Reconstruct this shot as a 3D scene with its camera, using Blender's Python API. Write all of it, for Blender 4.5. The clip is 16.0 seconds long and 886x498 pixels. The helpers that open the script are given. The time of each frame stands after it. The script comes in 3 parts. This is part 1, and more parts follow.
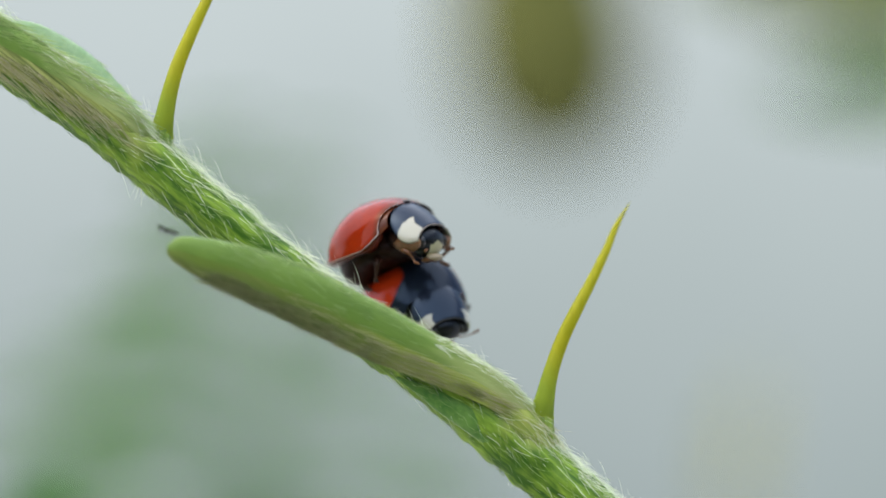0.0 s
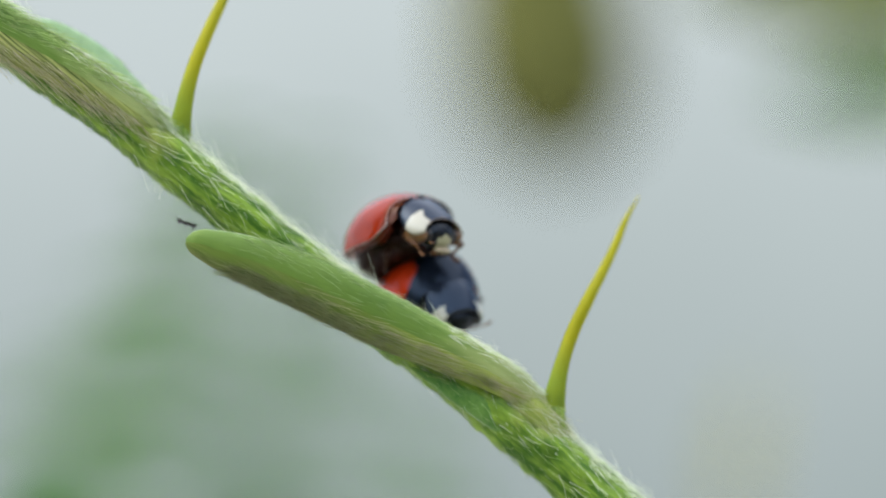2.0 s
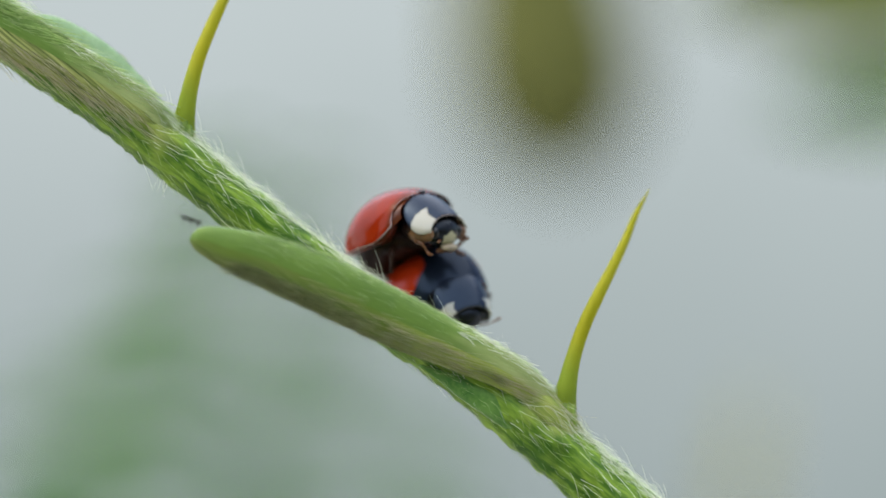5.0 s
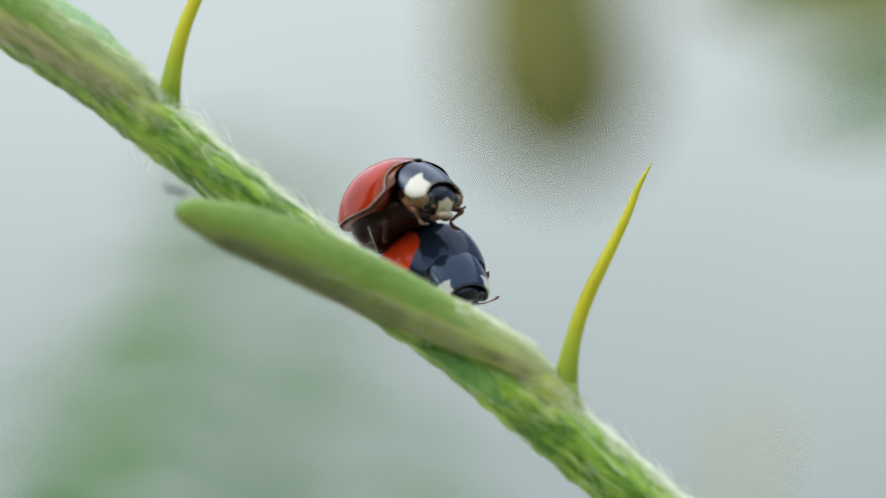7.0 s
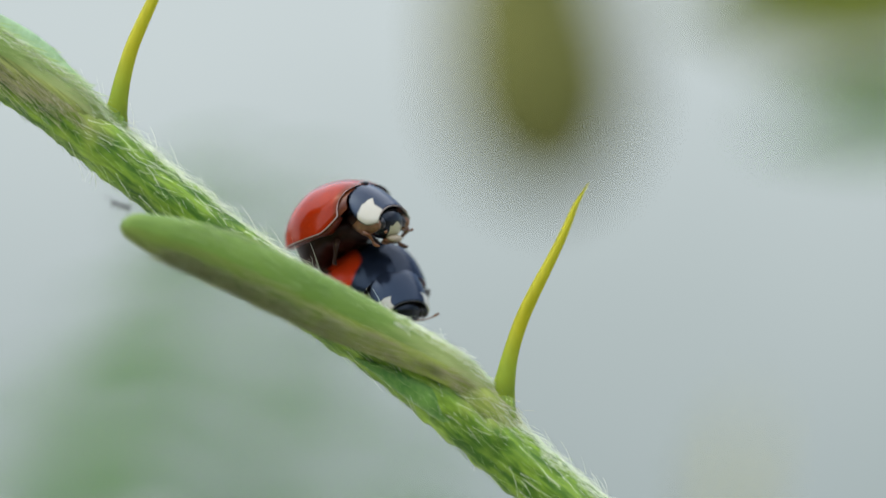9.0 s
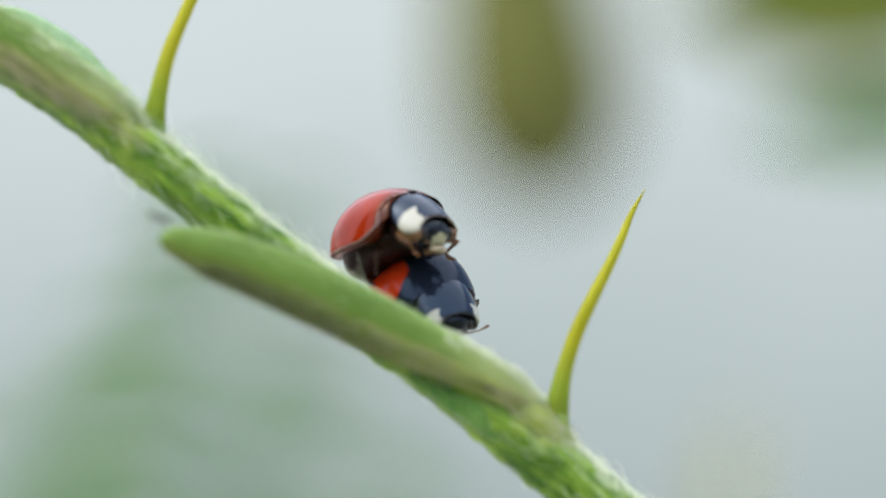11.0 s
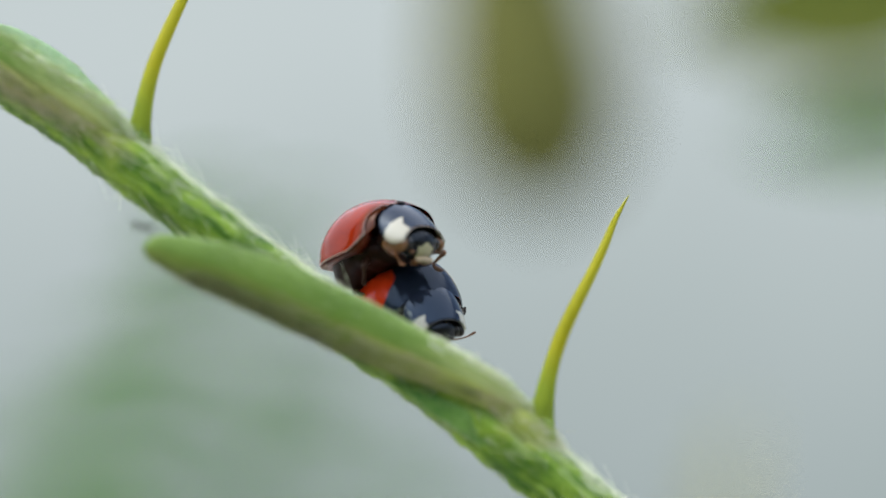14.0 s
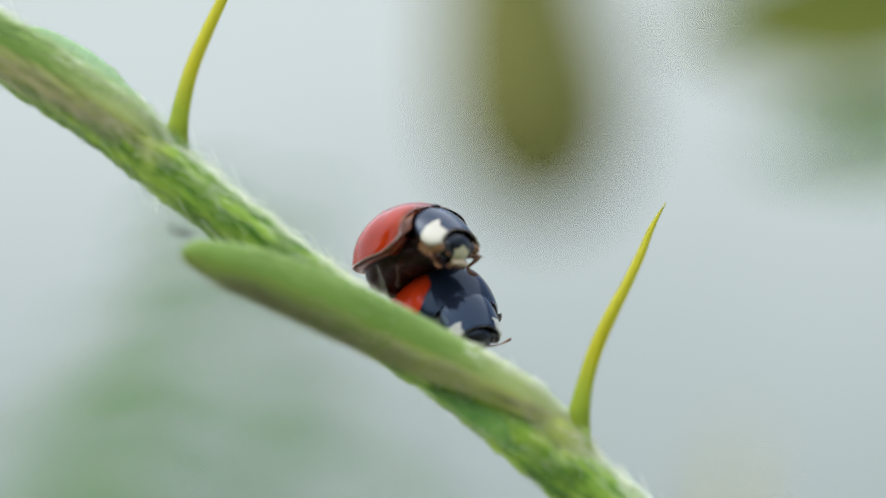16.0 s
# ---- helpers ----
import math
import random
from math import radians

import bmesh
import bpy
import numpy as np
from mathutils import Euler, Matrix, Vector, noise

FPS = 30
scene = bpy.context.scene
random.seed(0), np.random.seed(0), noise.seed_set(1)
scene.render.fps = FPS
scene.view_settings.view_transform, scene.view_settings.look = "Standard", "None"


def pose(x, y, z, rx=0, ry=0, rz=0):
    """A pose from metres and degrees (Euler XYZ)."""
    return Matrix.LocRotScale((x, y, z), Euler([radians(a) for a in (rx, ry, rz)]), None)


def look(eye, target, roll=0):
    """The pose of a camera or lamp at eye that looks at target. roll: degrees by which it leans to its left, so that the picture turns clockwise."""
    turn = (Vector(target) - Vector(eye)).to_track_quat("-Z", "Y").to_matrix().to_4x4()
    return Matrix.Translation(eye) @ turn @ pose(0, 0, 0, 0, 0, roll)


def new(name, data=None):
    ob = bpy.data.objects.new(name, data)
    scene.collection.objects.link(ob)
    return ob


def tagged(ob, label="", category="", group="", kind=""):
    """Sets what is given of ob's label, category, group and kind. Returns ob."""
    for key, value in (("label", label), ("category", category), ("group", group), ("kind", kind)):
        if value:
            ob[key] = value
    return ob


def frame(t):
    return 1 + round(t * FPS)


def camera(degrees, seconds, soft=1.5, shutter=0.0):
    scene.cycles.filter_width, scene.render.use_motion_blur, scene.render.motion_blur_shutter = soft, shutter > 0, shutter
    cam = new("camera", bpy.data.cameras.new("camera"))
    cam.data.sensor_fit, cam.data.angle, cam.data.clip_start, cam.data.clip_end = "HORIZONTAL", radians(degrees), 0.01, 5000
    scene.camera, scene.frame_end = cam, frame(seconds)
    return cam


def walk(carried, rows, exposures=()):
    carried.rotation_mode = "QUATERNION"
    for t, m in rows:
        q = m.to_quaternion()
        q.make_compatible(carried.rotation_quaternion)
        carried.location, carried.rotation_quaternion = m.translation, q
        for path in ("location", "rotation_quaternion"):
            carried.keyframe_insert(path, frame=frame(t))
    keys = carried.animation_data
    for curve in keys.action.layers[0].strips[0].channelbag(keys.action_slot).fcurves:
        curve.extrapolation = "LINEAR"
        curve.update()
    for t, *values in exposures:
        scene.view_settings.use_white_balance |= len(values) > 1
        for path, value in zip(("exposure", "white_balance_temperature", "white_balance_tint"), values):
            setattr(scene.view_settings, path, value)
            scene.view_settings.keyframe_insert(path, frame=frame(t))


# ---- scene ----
# The lens, a long macro lens with its focus just in front of the twig. Lengths of the plant and insects are in millimetres.
MM = 0.001
FOCUS = 0.1259
cam = camera(20, 16.0)
cam.data.dof.use_dof = True
cam.data.dof.focus_distance = FOCUS
cam.data.dof.aperture_fstop = 14.5

HEIGHT = 0.6  # the twig's height over the ground
BACK = 0.127  # from the lens to the twig

# The slow drift of the held camera: seconds, tilt up, turn to the left (degrees), rise (mm)
DRIFT = [(0, 0, 0, 0), (1.5, 0.06, 0.0, 0), (3.5, 0.38, 0.0, 0.3), (7, 0.33, 0.12, 0.3), (9, 0.72, -0.18, 0.6),
         (12.5, 0.95, -0.42, 1.0), (14.5, 1.08, -0.35, 1.2), (16, 1.2, -0.3, 1.4)]

# The twig swaying in the wind, the rows of its walk(): seconds, shift x, y (away), z (mm), turn about x, y, z (degrees)
SWAY = [
    (0, 0.00, 0.01, -0.00, 0.78, 0.24, 0.25),
    (0.3, 0.22, 0.52, 0.14, 1.29, 0.20, 0.34),
    (0.5, -0.57, 0.87, -0.04, 1.63, 0.18, 0.40),
    (0.7, 0.01, 1.37, 0.43, 1.26, 0.13, 0.45),
    (1, -0.28, 2.14, 0.49, 0.73, 0.04, 0.52),
    (1.2, 0.04, 2.60, 1.17, 0.61, 0.04, 0.51),
    (1.5, 0.25, 3.28, 1.70, 0.43, 0.04, 0.52),
    (1.75, 0.65, 2.82, 0.64, 0.50, 0.08, 0.30),
    (2, 0.67, 2.37, 0.37, 0.56, 0.12, 0.09),
    (2.2, 0.50, 1.75, 0.37, 0.66, 0.28, 0.44),
    (2.5, 1.09, 0.81, -1.32, 0.81, 0.52, 0.97),
    (2.7, 0.69, 1.50, -1.45, 0.77, 0.43, 0.53),
    (3, -0.53, 2.55, -0.39, 0.71, 0.30, -0.16),
    (3.2, -1.71, 2.03, -0.41, 0.89, 0.31, -0.18),
    (3.5, -1.24, 1.26, -1.67, 1.15, 0.33, -0.20),
    (3.75, -2.31, 0.80, -1.05, 0.59, 0.04, 0.02),
    (4, 0.47, 0.34, 0.24, 0.03, -0.26, 0.23),
    (4.2, 1.07, 0.75, 0.04, 0.85, -0.31, 0.22),
    (6.3, 0.33, -1.16, 1.77, -0.59, -0.38, -0.68),
    (6.5, -0.71, -1.95, 0.87, -0.74, -0.46, -0.33),
    (6.7, -0.01, -2.70, 2.01, -0.88, -0.59, -0.30),
    (7, 0.84, -3.85, 1.84, -1.11, -0.78, -0.28),
    (7.2, 1.14, -3.83, 2.08, -0.96, -0.76, -0.37),
    (7.5, 0.45, -3.81, 0.90, -0.76, -0.74, -0.51),
    (7.7, 1.24, -2.65, 0.48, -1.18, -0.64, -0.33),
    (8, -0.60, -0.93, 0.20, -1.81, -0.49, -0.05),
    (8.2, -0.91, -1.25, 1.25, -1.90, -0.49, 0.09),
    (8.5, -1.25, -1.74, 0.33, -2.03, -0.50, 0.31),
    (8.75, -2.13, -1.38, 1.46, -2.28, -0.55, 0.39),
    (9, -2.13, -1.03, 1.00, -2.53, -0.59, 0.47),
    (9.2, -0.38, -1.55, 0.46, -2.80, -0.92, 0.45),
    (11.3, 0.74, -6.09, 0.66, -0.19, -0.29, 0.11),
    (11.5, 2.51, -5.74, 0.89, -0.04, -0.05, 0.10),
    (11.75, 1.36, -5.28, -0.15, -0.24, -0.23, 0.03),
    (12, 0.88, -4.81, 0.69, -0.42, -0.42, -0.05),
    (12.2, 0.12, -5.22, 0.01, -0.46, -0.35, -0.39),
    (12.5, -1.40, -5.84, -0.26, -0.51, -0.26, -0.90),
    (12.7, -1.62, -6.53, 0.69, -0.49, -0.35, -0.49),
    (13, -2.13, -7.57, -0.54, -0.48, -0.49, 0.12),
    (13.2, -1.30, -7.37, 0.99, -0.99, -0.66, -0.11),
    (13.5, -1.72, -7.06, 0.37, -1.78, -0.91, -0.46),
    (13.7, -1.04, -6.28, 0.03, -2.00, -1.06, -0.72),
    (14, -0.44, -5.10, 0.15, -2.33, -1.29, -1.11),
    (14.2, -0.31, -4.60, 0.57, -2.60, -1.27, -1.15),
    (14.5, -0.70, -3.87, 1.21, -3.01, -1.25, -1.21),
    (14.7, 0.98, -4.34, 1.25, -2.82, -1.24, -0.86),
    (15, 2.58, -5.04, 1.73, -2.53, -1.22, -0.32),
    (15.2, 1.89, -4.91, 1.83, -2.40, -1.29, -0.36),
    (15.5, 1.86, -4.71, 0.46, -2.18, -1.41, -0.39),
    (15.7, 1.80, -4.96, 0.60, -2.17, -1.19, -0.77),
    (16, 1.34, -5.33, -0.17, -2.15, -0.87, -1.34),
]

# The upper beetle, rocking on the lower one: seconds, place of its neck shield x, y, z (mm), heading, nod, lean (degrees)
SHIFT = [
    (0, -1.29, 1.50, 2.01, 39.5, 13.8, 2.5),
    (0.5, -1.38, 1.50, 1.98, 40.7, 13.7, 0.1),
    (1, -1.43, 1.50, 1.97, 41.7, 14.1, -1.3),
    (1.5, -1.42, 1.50, 2.00, 44.5, 14.0, -2.0),
    (2, -1.33, 1.50, 1.96, 46.7, 13.9, -2.3),
    (2.5, -1.33, 1.50, 2.03, 49.4, 14.3, -4.0),
    (3, -1.41, 1.50, 2.00, 43.9, 14.4, 1.0),
    (3.5, -1.50, 1.50, 1.94, 38.5, 14.1, 4.6),
    (4, -1.65, 1.50, 1.91, 38.1, 14.0, 8.3),
    (6.3, -1.33, 1.50, 2.06, 46.2, 13.0, -1.6),
    (6.5, -1.32, 1.50, 2.06, 46.1, 12.9, -1.7),
    (7, -1.55, 1.49, 2.28, 43.6, 15.0, -0.6),
    (7.5, -1.62, 1.49, 2.36, 40.0, 16.5, 2.1),
    (8, -1.35, 1.50, 2.13, 39.3, 13.6, 2.4),
    (8.5, -1.27, 1.50, 2.10, 40.0, 11.5, 2.7),
    (9, -1.23, 1.50, 2.05, 37.0, 11.5, 5.3),
    (9.2, -1.27, 1.50, 2.07, 37.2, 11.6, 4.6),
    (11.3, -1.27, 1.50, 1.90, 45.1, 12.7, -1.3),
    (11.5, -1.37, 1.50, 1.92, 45.6, 12.6, -2.2),
    (12, -1.43, 1.50, 1.87, 46.0, 12.3, -3.4),
    (12.5, -1.34, 1.50, 1.90, 45.8, 12.3, -2.2),
    (13, -1.35, 1.50, 1.97, 46.2, 12.0, -2.6),
    (13.5, -1.28, 1.50, 1.94, 46.1, 12.0, -1.5),
    (14, -1.17, 1.51, 1.83, 45.8, 11.5, -0.4),
    (14.5, -1.26, 1.51, 1.85, 46.5, 10.9, -2.3),
    (15, -1.35, 1.50, 2.02, 45.9, 11.7, -3.3),
    (15.5, -1.40, 1.50, 2.05, 45.0, 12.0, -3.6),
    (16, -1.19, 1.51, 1.98, 42.7, 12.2, -2.9),
]


# The camera's own brightening and darkening: seconds, stops
EXPOSE = [(0, 0.02), (1, 0.0), (2, 0.05), (2.5, 0.04), (3, -0.03), (4, -0.14), (6.5, 0.1), (7, 0.14), (8, 0.16), (8.5, 0.09), (9, 0.03), (11.5, 0.2), (12, 0.18), (12.5, 0.08), (13, 0.0), (13.5, -0.04), (14.5, 0.0), (15.5, 0.19), (16, 0.17)]


def blend(table, t):
    """The values of a table at t seconds."""
    cols = list(zip(*table))
    return [float(np.interp(t, cols[0], c)) for c in cols[1:]]


def eye_pose(t):
    tilt, turn, rise = blend(DRIFT, t)
    return pose(0, -BACK, HEIGHT + rise * MM, 90 + tilt, 0, turn)


def sway_pose(t):
    """Where the twig stands at t seconds."""
    x, y, z, a, b, c = blend(SWAY, t)
    turn = Vector((radians(a), radians(b), radians(c)))
    swing = Matrix.Rotation(turn.length, 4, turn.normalized()) if turn.length > 1e-9 else Matrix()
    still = Matrix.Translation((x * MM, y * MM, HEIGHT + z * MM)) @ swing
    return eye_pose(t) @ eye_pose(0).inverted() @ still


TIMES = [r[0] for r in SWAY]
walk(cam, [(t, eye_pose(t)) for t in TIMES], [(t, 0.8 + e) for t, e in EXPOSE])

# ---- light: an overcast sky with a broad soft sun high up on the left ----
world = bpy.data.worlds.new("sky")
scene.world = world
world.use_nodes = True
nodes, links = world.node_tree.nodes, world.node_tree.links
sky = nodes.new("ShaderNodeTexSky")
sky.sky_type, sky.sun_disc = "NISHITA", False
sky.sun_elevation, sky.sun_rotation = radians(64), radians(245)
sky.air_density, sky.dust_density, sky.ozone_density = 1.2, 4.0, 1.0
links.new(sky.outputs[0], nodes["Background"].inputs[0])
nodes["Background"].inputs[1].default_value = 0.15

sun = new("sun", bpy.data.lights.new("sun", "SUN"))
sun.data.energy, sun.data.angle, sun.data.color = 2.4, radians(145), (0.98, 0.985, 1.0)
sun.matrix_world = look((-0.35, -0.15, 1.6), (0, 0, 0.6))


# ---- materials ----
def material(name, low, high, rough=0.5, size=1.0, bump=0.0, fine=0.2, spec=0.5, coat=0.0, coat_rough=0.1, stretch=(1, 1, 1),
             thin=0.0, uv=False, low_at=0.3, high_at=0.7, tint=(1, 1, 1)):
    """Two tones mixed by noise of two sizes (size and fine in mm), with relief. thin: share of light let through."""
    m = bpy.data.materials.new(name)
    m.use_nodes = True
    n, l = m.node_tree.nodes, m.node_tree.links
    p = n["Principled BSDF"]
    coord = n.new("ShaderNodeTexCoord")
    mapping = n.new("ShaderNodeMapping")
    mapping.inputs["Scale"].default_value = stretch
    l.new(coord.outputs["UV" if uv else "Object"], mapping.inputs[0])
    noises = []
    for s in (size, fine):
        t = n.new("ShaderNodeTexNoise")
        t.inputs["Scale"].default_value = (1 if uv else 1000) / s
        t.inputs["Detail"].default_value = 4
        l.new(mapping.outputs[0], t.inputs["Vector"])
        noises.append(t)
    mix = n.new("ShaderNodeMix")
    mix.inputs[0].default_value = 0.4
    l.new(noises[0].outputs[0], mix.inputs[2])
    l.new(noises[1].outputs[0], mix.inputs[3])
    ramp = n.new("ShaderNodeValToRGB")
    ramp.color_ramp.elements[0].position, ramp.color_ramp.elements[1].position = low_at, high_at
    ramp.color_ramp.elements[0].color, ramp.color_ramp.elements[1].color = (*low, 1), (*high, 1)
    l.new(mix.outputs[0], ramp.inputs[0])
    l.new(ramp.outputs[0], p.inputs["Base Color"])
    p.inputs["Roughness"].default_value = rough
    p.inputs["Specular IOR Level"].default_value = spec
    p.inputs["Specular Tint"].default_value = (*tint, 1)
    p.inputs["Coat Weight"].default_value, p.inputs["Coat Roughness"].default_value = coat, coat_rough
    if bump:
        b = n.new("ShaderNodeBump")
        b.inputs["Strength"].default_value, b.inputs["Distance"].default_value = bump, fine * MM * 0.5
        l.new(mix.outputs[0], b.inputs["Height"])
        l.new(b.outputs[0], p.inputs["Normal"])
    if thin:
        tr = n.new("ShaderNodeBsdfTranslucent")
        l.new(ramp.outputs[0], tr.inputs[0])
        both = n.new("ShaderNodeMixShader")
        both.inputs[0].default_value = thin
        l.new(p.outputs[0], both.inputs[1])
        l.new(tr.outputs[0], both.inputs[2])
        l.new(both.outputs[0], n["Material Output"].inputs[0])
    return m


def two_tone(m, other, blur=0.02, value="mark"):
    """Paints the material's second colour where the mesh's own value is above zero, with a soft edge."""
    n, l = m.node_tree.nodes, m.node_tree.links
    p = n["Principled BSDF"]
    old = p.inputs["Base Color"].links[0].from_socket
    a = n.new("ShaderNodeAttribute")
    a.attribute_name = value
    edge = n.new("ShaderNodeMapRange")
    edge.inputs[1].default_value, edge.inputs[2].default_value = -blur, blur
    l.new(a.outputs["Fac"], edge.inputs[0])
    mix = n.new("ShaderNodeMix")
    mix.data_type = "RGBA"
    l.new(edge.outputs[0], mix.inputs[0])
    l.new(old, mix.inputs[6])
    mix.inputs[7].default_value = (*other, 1)
    l.new(mix.outputs[2], p.inputs["Base Color"])
    return m


STEM = two_tone(material("stem_skin", (0.038, 0.115, 0.005), (0.28, 0.44, 0.045), 0.5, 0.55, 0.9, 0.17, spec=0.3, uv=True, stretch=(0.16, 1, 1), thin=0.12, low_at=0.42, high_at=0.66), (0.40, 0.43, 0.10), 0.7)
SHEATH = two_tone(material("node_skin", (0.13, 0.21, 0.025), (0.36, 0.43, 0.10), 0.5, 0.5, 0.5, 0.16, spec=0.3, uv=True, stretch=(0.12, 1, 1), thin=0.12, low_at=0.34, high_at=0.66), (0.46, 0.47, 0.11), 0.6)
THORN = two_tone(material("thorn_skin", (0.37, 0.375, 0.012), (0.47, 0.46, 0.025), 0.5, 2.5, 0.08, 0.3, spec=0.2, stretch=(1, 1, 0.4), thin=0.5), (0.27, 0.39, 0.04), 1.0)
LEAF = two_tone(material("leaf_upper_skin", (0.08, 0.165, 0.016), (0.165, 0.28, 0.043), 0.5, 0.8, 0.2, 0.15, spec=0.3, uv=True, stretch=(0.2, 1, 1), thin=0.15), (0.42, 0.48, 0.19), 0.9)
UNDER = two_tone(two_tone(material("leaf_under_skin", (0.045, 0.068, 0.012), (0.25, 0.29, 0.09), 0.6, 0.26, 0.9, 0.12, spec=0.3, uv=True, stretch=(0.08, 1, 1), thin=0.1, low_at=0.36, high_at=0.66),
                          (0.13, 0.215, 0.022), 0.6), (0.33, 0.41, 0.08), 0.9, "base")
STRIPED = two_tone(material("striped_leaf_under_skin", (0.07, 0.11, 0.015), (0.50, 0.54, 0.18), 0.6, 0.22, 1.0, 0.1, spec=0.3, uv=True, stretch=(0.035, 1, 1), thin=0.1, low_at=0.42, high_at=0.6),
                   (0.30, 0.37, 0.08), 0.9, "base")
BLUISH = material("young_leaf_skin", (0.05, 0.16, 0.02), (0.15, 0.31, 0.055), 0.5, 1.0, 0.4, 0.18, spec=0.3, thin=0.25, low_at=0.36, high_at=0.64)
for skin in (LEAF, BLUISH):  # a down too fine to see singly
    skin.node_tree.nodes["Principled BSDF"].inputs["Sheen Weight"].default_value = 0.7
    skin.node_tree.nodes["Principled BSDF"].inputs["Sheen Roughness"].default_value = 0.4
MINT = material("pale_young_leaf_skin", (0.36, 0.53, 0.32), (0.58, 0.73, 0.52), 0.5, 0.7, 0.6, 0.18, spec=0.3, thin=0.6)
HAIR = material("hair", (0.82, 0.87, 0.69), (0.92, 0.95, 0.85), 0.35, 1.0, 0, 0.3, thin=0.5)
SILK = material("silky_hair", (0.34, 0.48, 0.15), (0.58, 0.71, 0.34), 0.35, 1.0, 0, 0.3, thin=0.5)
DULL_HAIR = material("dull_hair", (0.20, 0.23, 0.08), (0.40, 0.44, 0.21), 0.4, 1.0, 0, 0.3, thin=0.5)
CREAM_HAIR = material("cream_hair", (0.46, 0.45, 0.26), (0.70, 0.69, 0.48), 0.4, 1.0, 0, 0.3, thin=0.5)
LEAF_HAIR = material("leaf_hair", (0.27, 0.40, 0.13), (0.46, 0.57, 0.27), 0.4, 1.0, 0, 0.3, thin=0.5)
RED = two_tone(material("red_wing_case", (0.14, 0.0075, 0.0012), (0.225, 0.0165, 0.0016), 0.06, 1.5, 0.05, 0.08, spec=0.17, tint=(1.0, 0.8, 0.7)), (0.10, 0.016, 0.004), 0.02)
BLACK_RED = two_tone(material("black_wing_case", (0.008, 0.0115, 0.020), (0.013, 0.0175, 0.029), 0.15, 1.0, 0.05, 0.08, spec=0.2, tint=(0.48, 0.70, 1.0)),
                     (0.40, 0.028, 0.0046), 0.06)
SHIELD = two_tone(material("neck_shield_shell", (0.008, 0.0115, 0.020), (0.013, 0.0175, 0.029), 0.13, 1.0, 0.05, 0.08, spec=0.36, tint=(0.48, 0.70, 1.0)),
                  (0.36, 0.35, 0.28), 0.03)
HEAD = two_tone(material("head_shell", (0.0046, 0.0046, 0.0051), (0.0114, 0.0103, 0.0091), 0.2, 0.8, 0.1, 0.08, spec=0.25, tint=(0.6, 0.78, 1.0)), (0.34, 0.32, 0.19), 0.03)
BELLY = material("belly_shell", (0.004, 0.0015, 0.001), (0.024, 0.006, 0.003), 0.42, 0.5, 0.4, 0.12, spec=0.14)
CHEST = material("side_plate_shell", (0.045, 0.017, 0.006), (0.21, 0.10, 0.035), 0.35, 0.7, 0.2, 0.1)
LEG = material("leg_shell", (0.035, 0.014, 0.005), (0.19, 0.075, 0.022), 0.3, 0.5, 0.15, 0.08, spec=0.4, thin=0.15)
SHANK = material("dark_leg_shell", (0.012, 0.005, 0.003), (0.045, 0.016, 0.007), 0.45, 0.5, 0.15, 0.08, spec=0.2)
AMBER = material("amber_shoulder", (0.045, 0.010, 0.003), (0.13, 0.030, 0.007), 0.25, 0.6, 0.1, 0.1, spec=0.3)
TAN = material("tan_edge", (0.10, 0.075, 0.06), (0.19, 0.15, 0.12), 0.35, 0.5, 0, 0.1)
PALE_LIP = material("pale_lip", (0.13, 0.09, 0.05), (0.30, 0.25, 0.15), 0.35, 0.4, 0.1, 0.08)
DARK = material("dark_shell", (0.0046, 0.0046, 0.0046), (0.0114, 0.0103, 0.0085), 0.3, 0.4, 0.1, 0.06)
RIM = material("pale_rim", (0.33, 0.24, 0.22), (0.50, 0.41, 0.38), 0.3, 0.8, 0, 0.1, spec=0.5)
WING = material("wing_film", (0.1995, 0.2052, 0.2052), (0.285, 0.285, 0.285), 0.2, 0.4, 0, 0.1, thin=0.6)
POD = material("pod_skin", (0.075, 0.081, 0.021), (0.115, 0.122, 0.034), 0.8, 6, 0.3, 1.0, spec=0.1)
FAR_LEAF = material("far_leaf_skin", (0.085, 0.115, 0.012), (0.13, 0.16, 0.02), 0.6, 8, 0.2, 1.5, spec=0.2, thin=0.35)
FERN = material("feathery_leaf_skin", (0.085, 0.17, 0.066), (0.13, 0.23, 0.095), 0.6, 6, 0.2, 1.5, spec=0.2, thin=0.35)
STRAW = material("dry_leaf_skin", (0.27, 0.29, 0.16), (0.33, 0.345, 0.20), 0.6, 8, 0.2, 1.5, thin=0.2)
FOLD = material("wing_case_fold", (0.05, 0.007, 0.002), (0.17, 0.021, 0.005), 0.35, 0.8, 0.1, 0.1, spec=0.3)
PALE_LEAF = material("pale_leaf_skin", (0.09, 0.20, 0.02), (0.13, 0.26, 0.04), 0.6, 8, 0.2, 1.5, spec=0.2, thin=0.4)
LOW_LEAF = material("low_leaf_skin", (0.05, 0.14, 0.035), (0.09, 0.21, 0.06), 0.6, 6, 0.2, 1.5, spec=0.2, thin=0.35)
DARK_WALL = material("dark_wall_green", (0.025, 0.05, 0.015), (0.08, 0.13, 0.04), 0.7, 120, 0.5, 30)
PALE_GROUND = material("pale_ground", (0.24, 0.235, 0.21), (0.42, 0.41, 0.38), 0.9, 300, 0.6, 25)


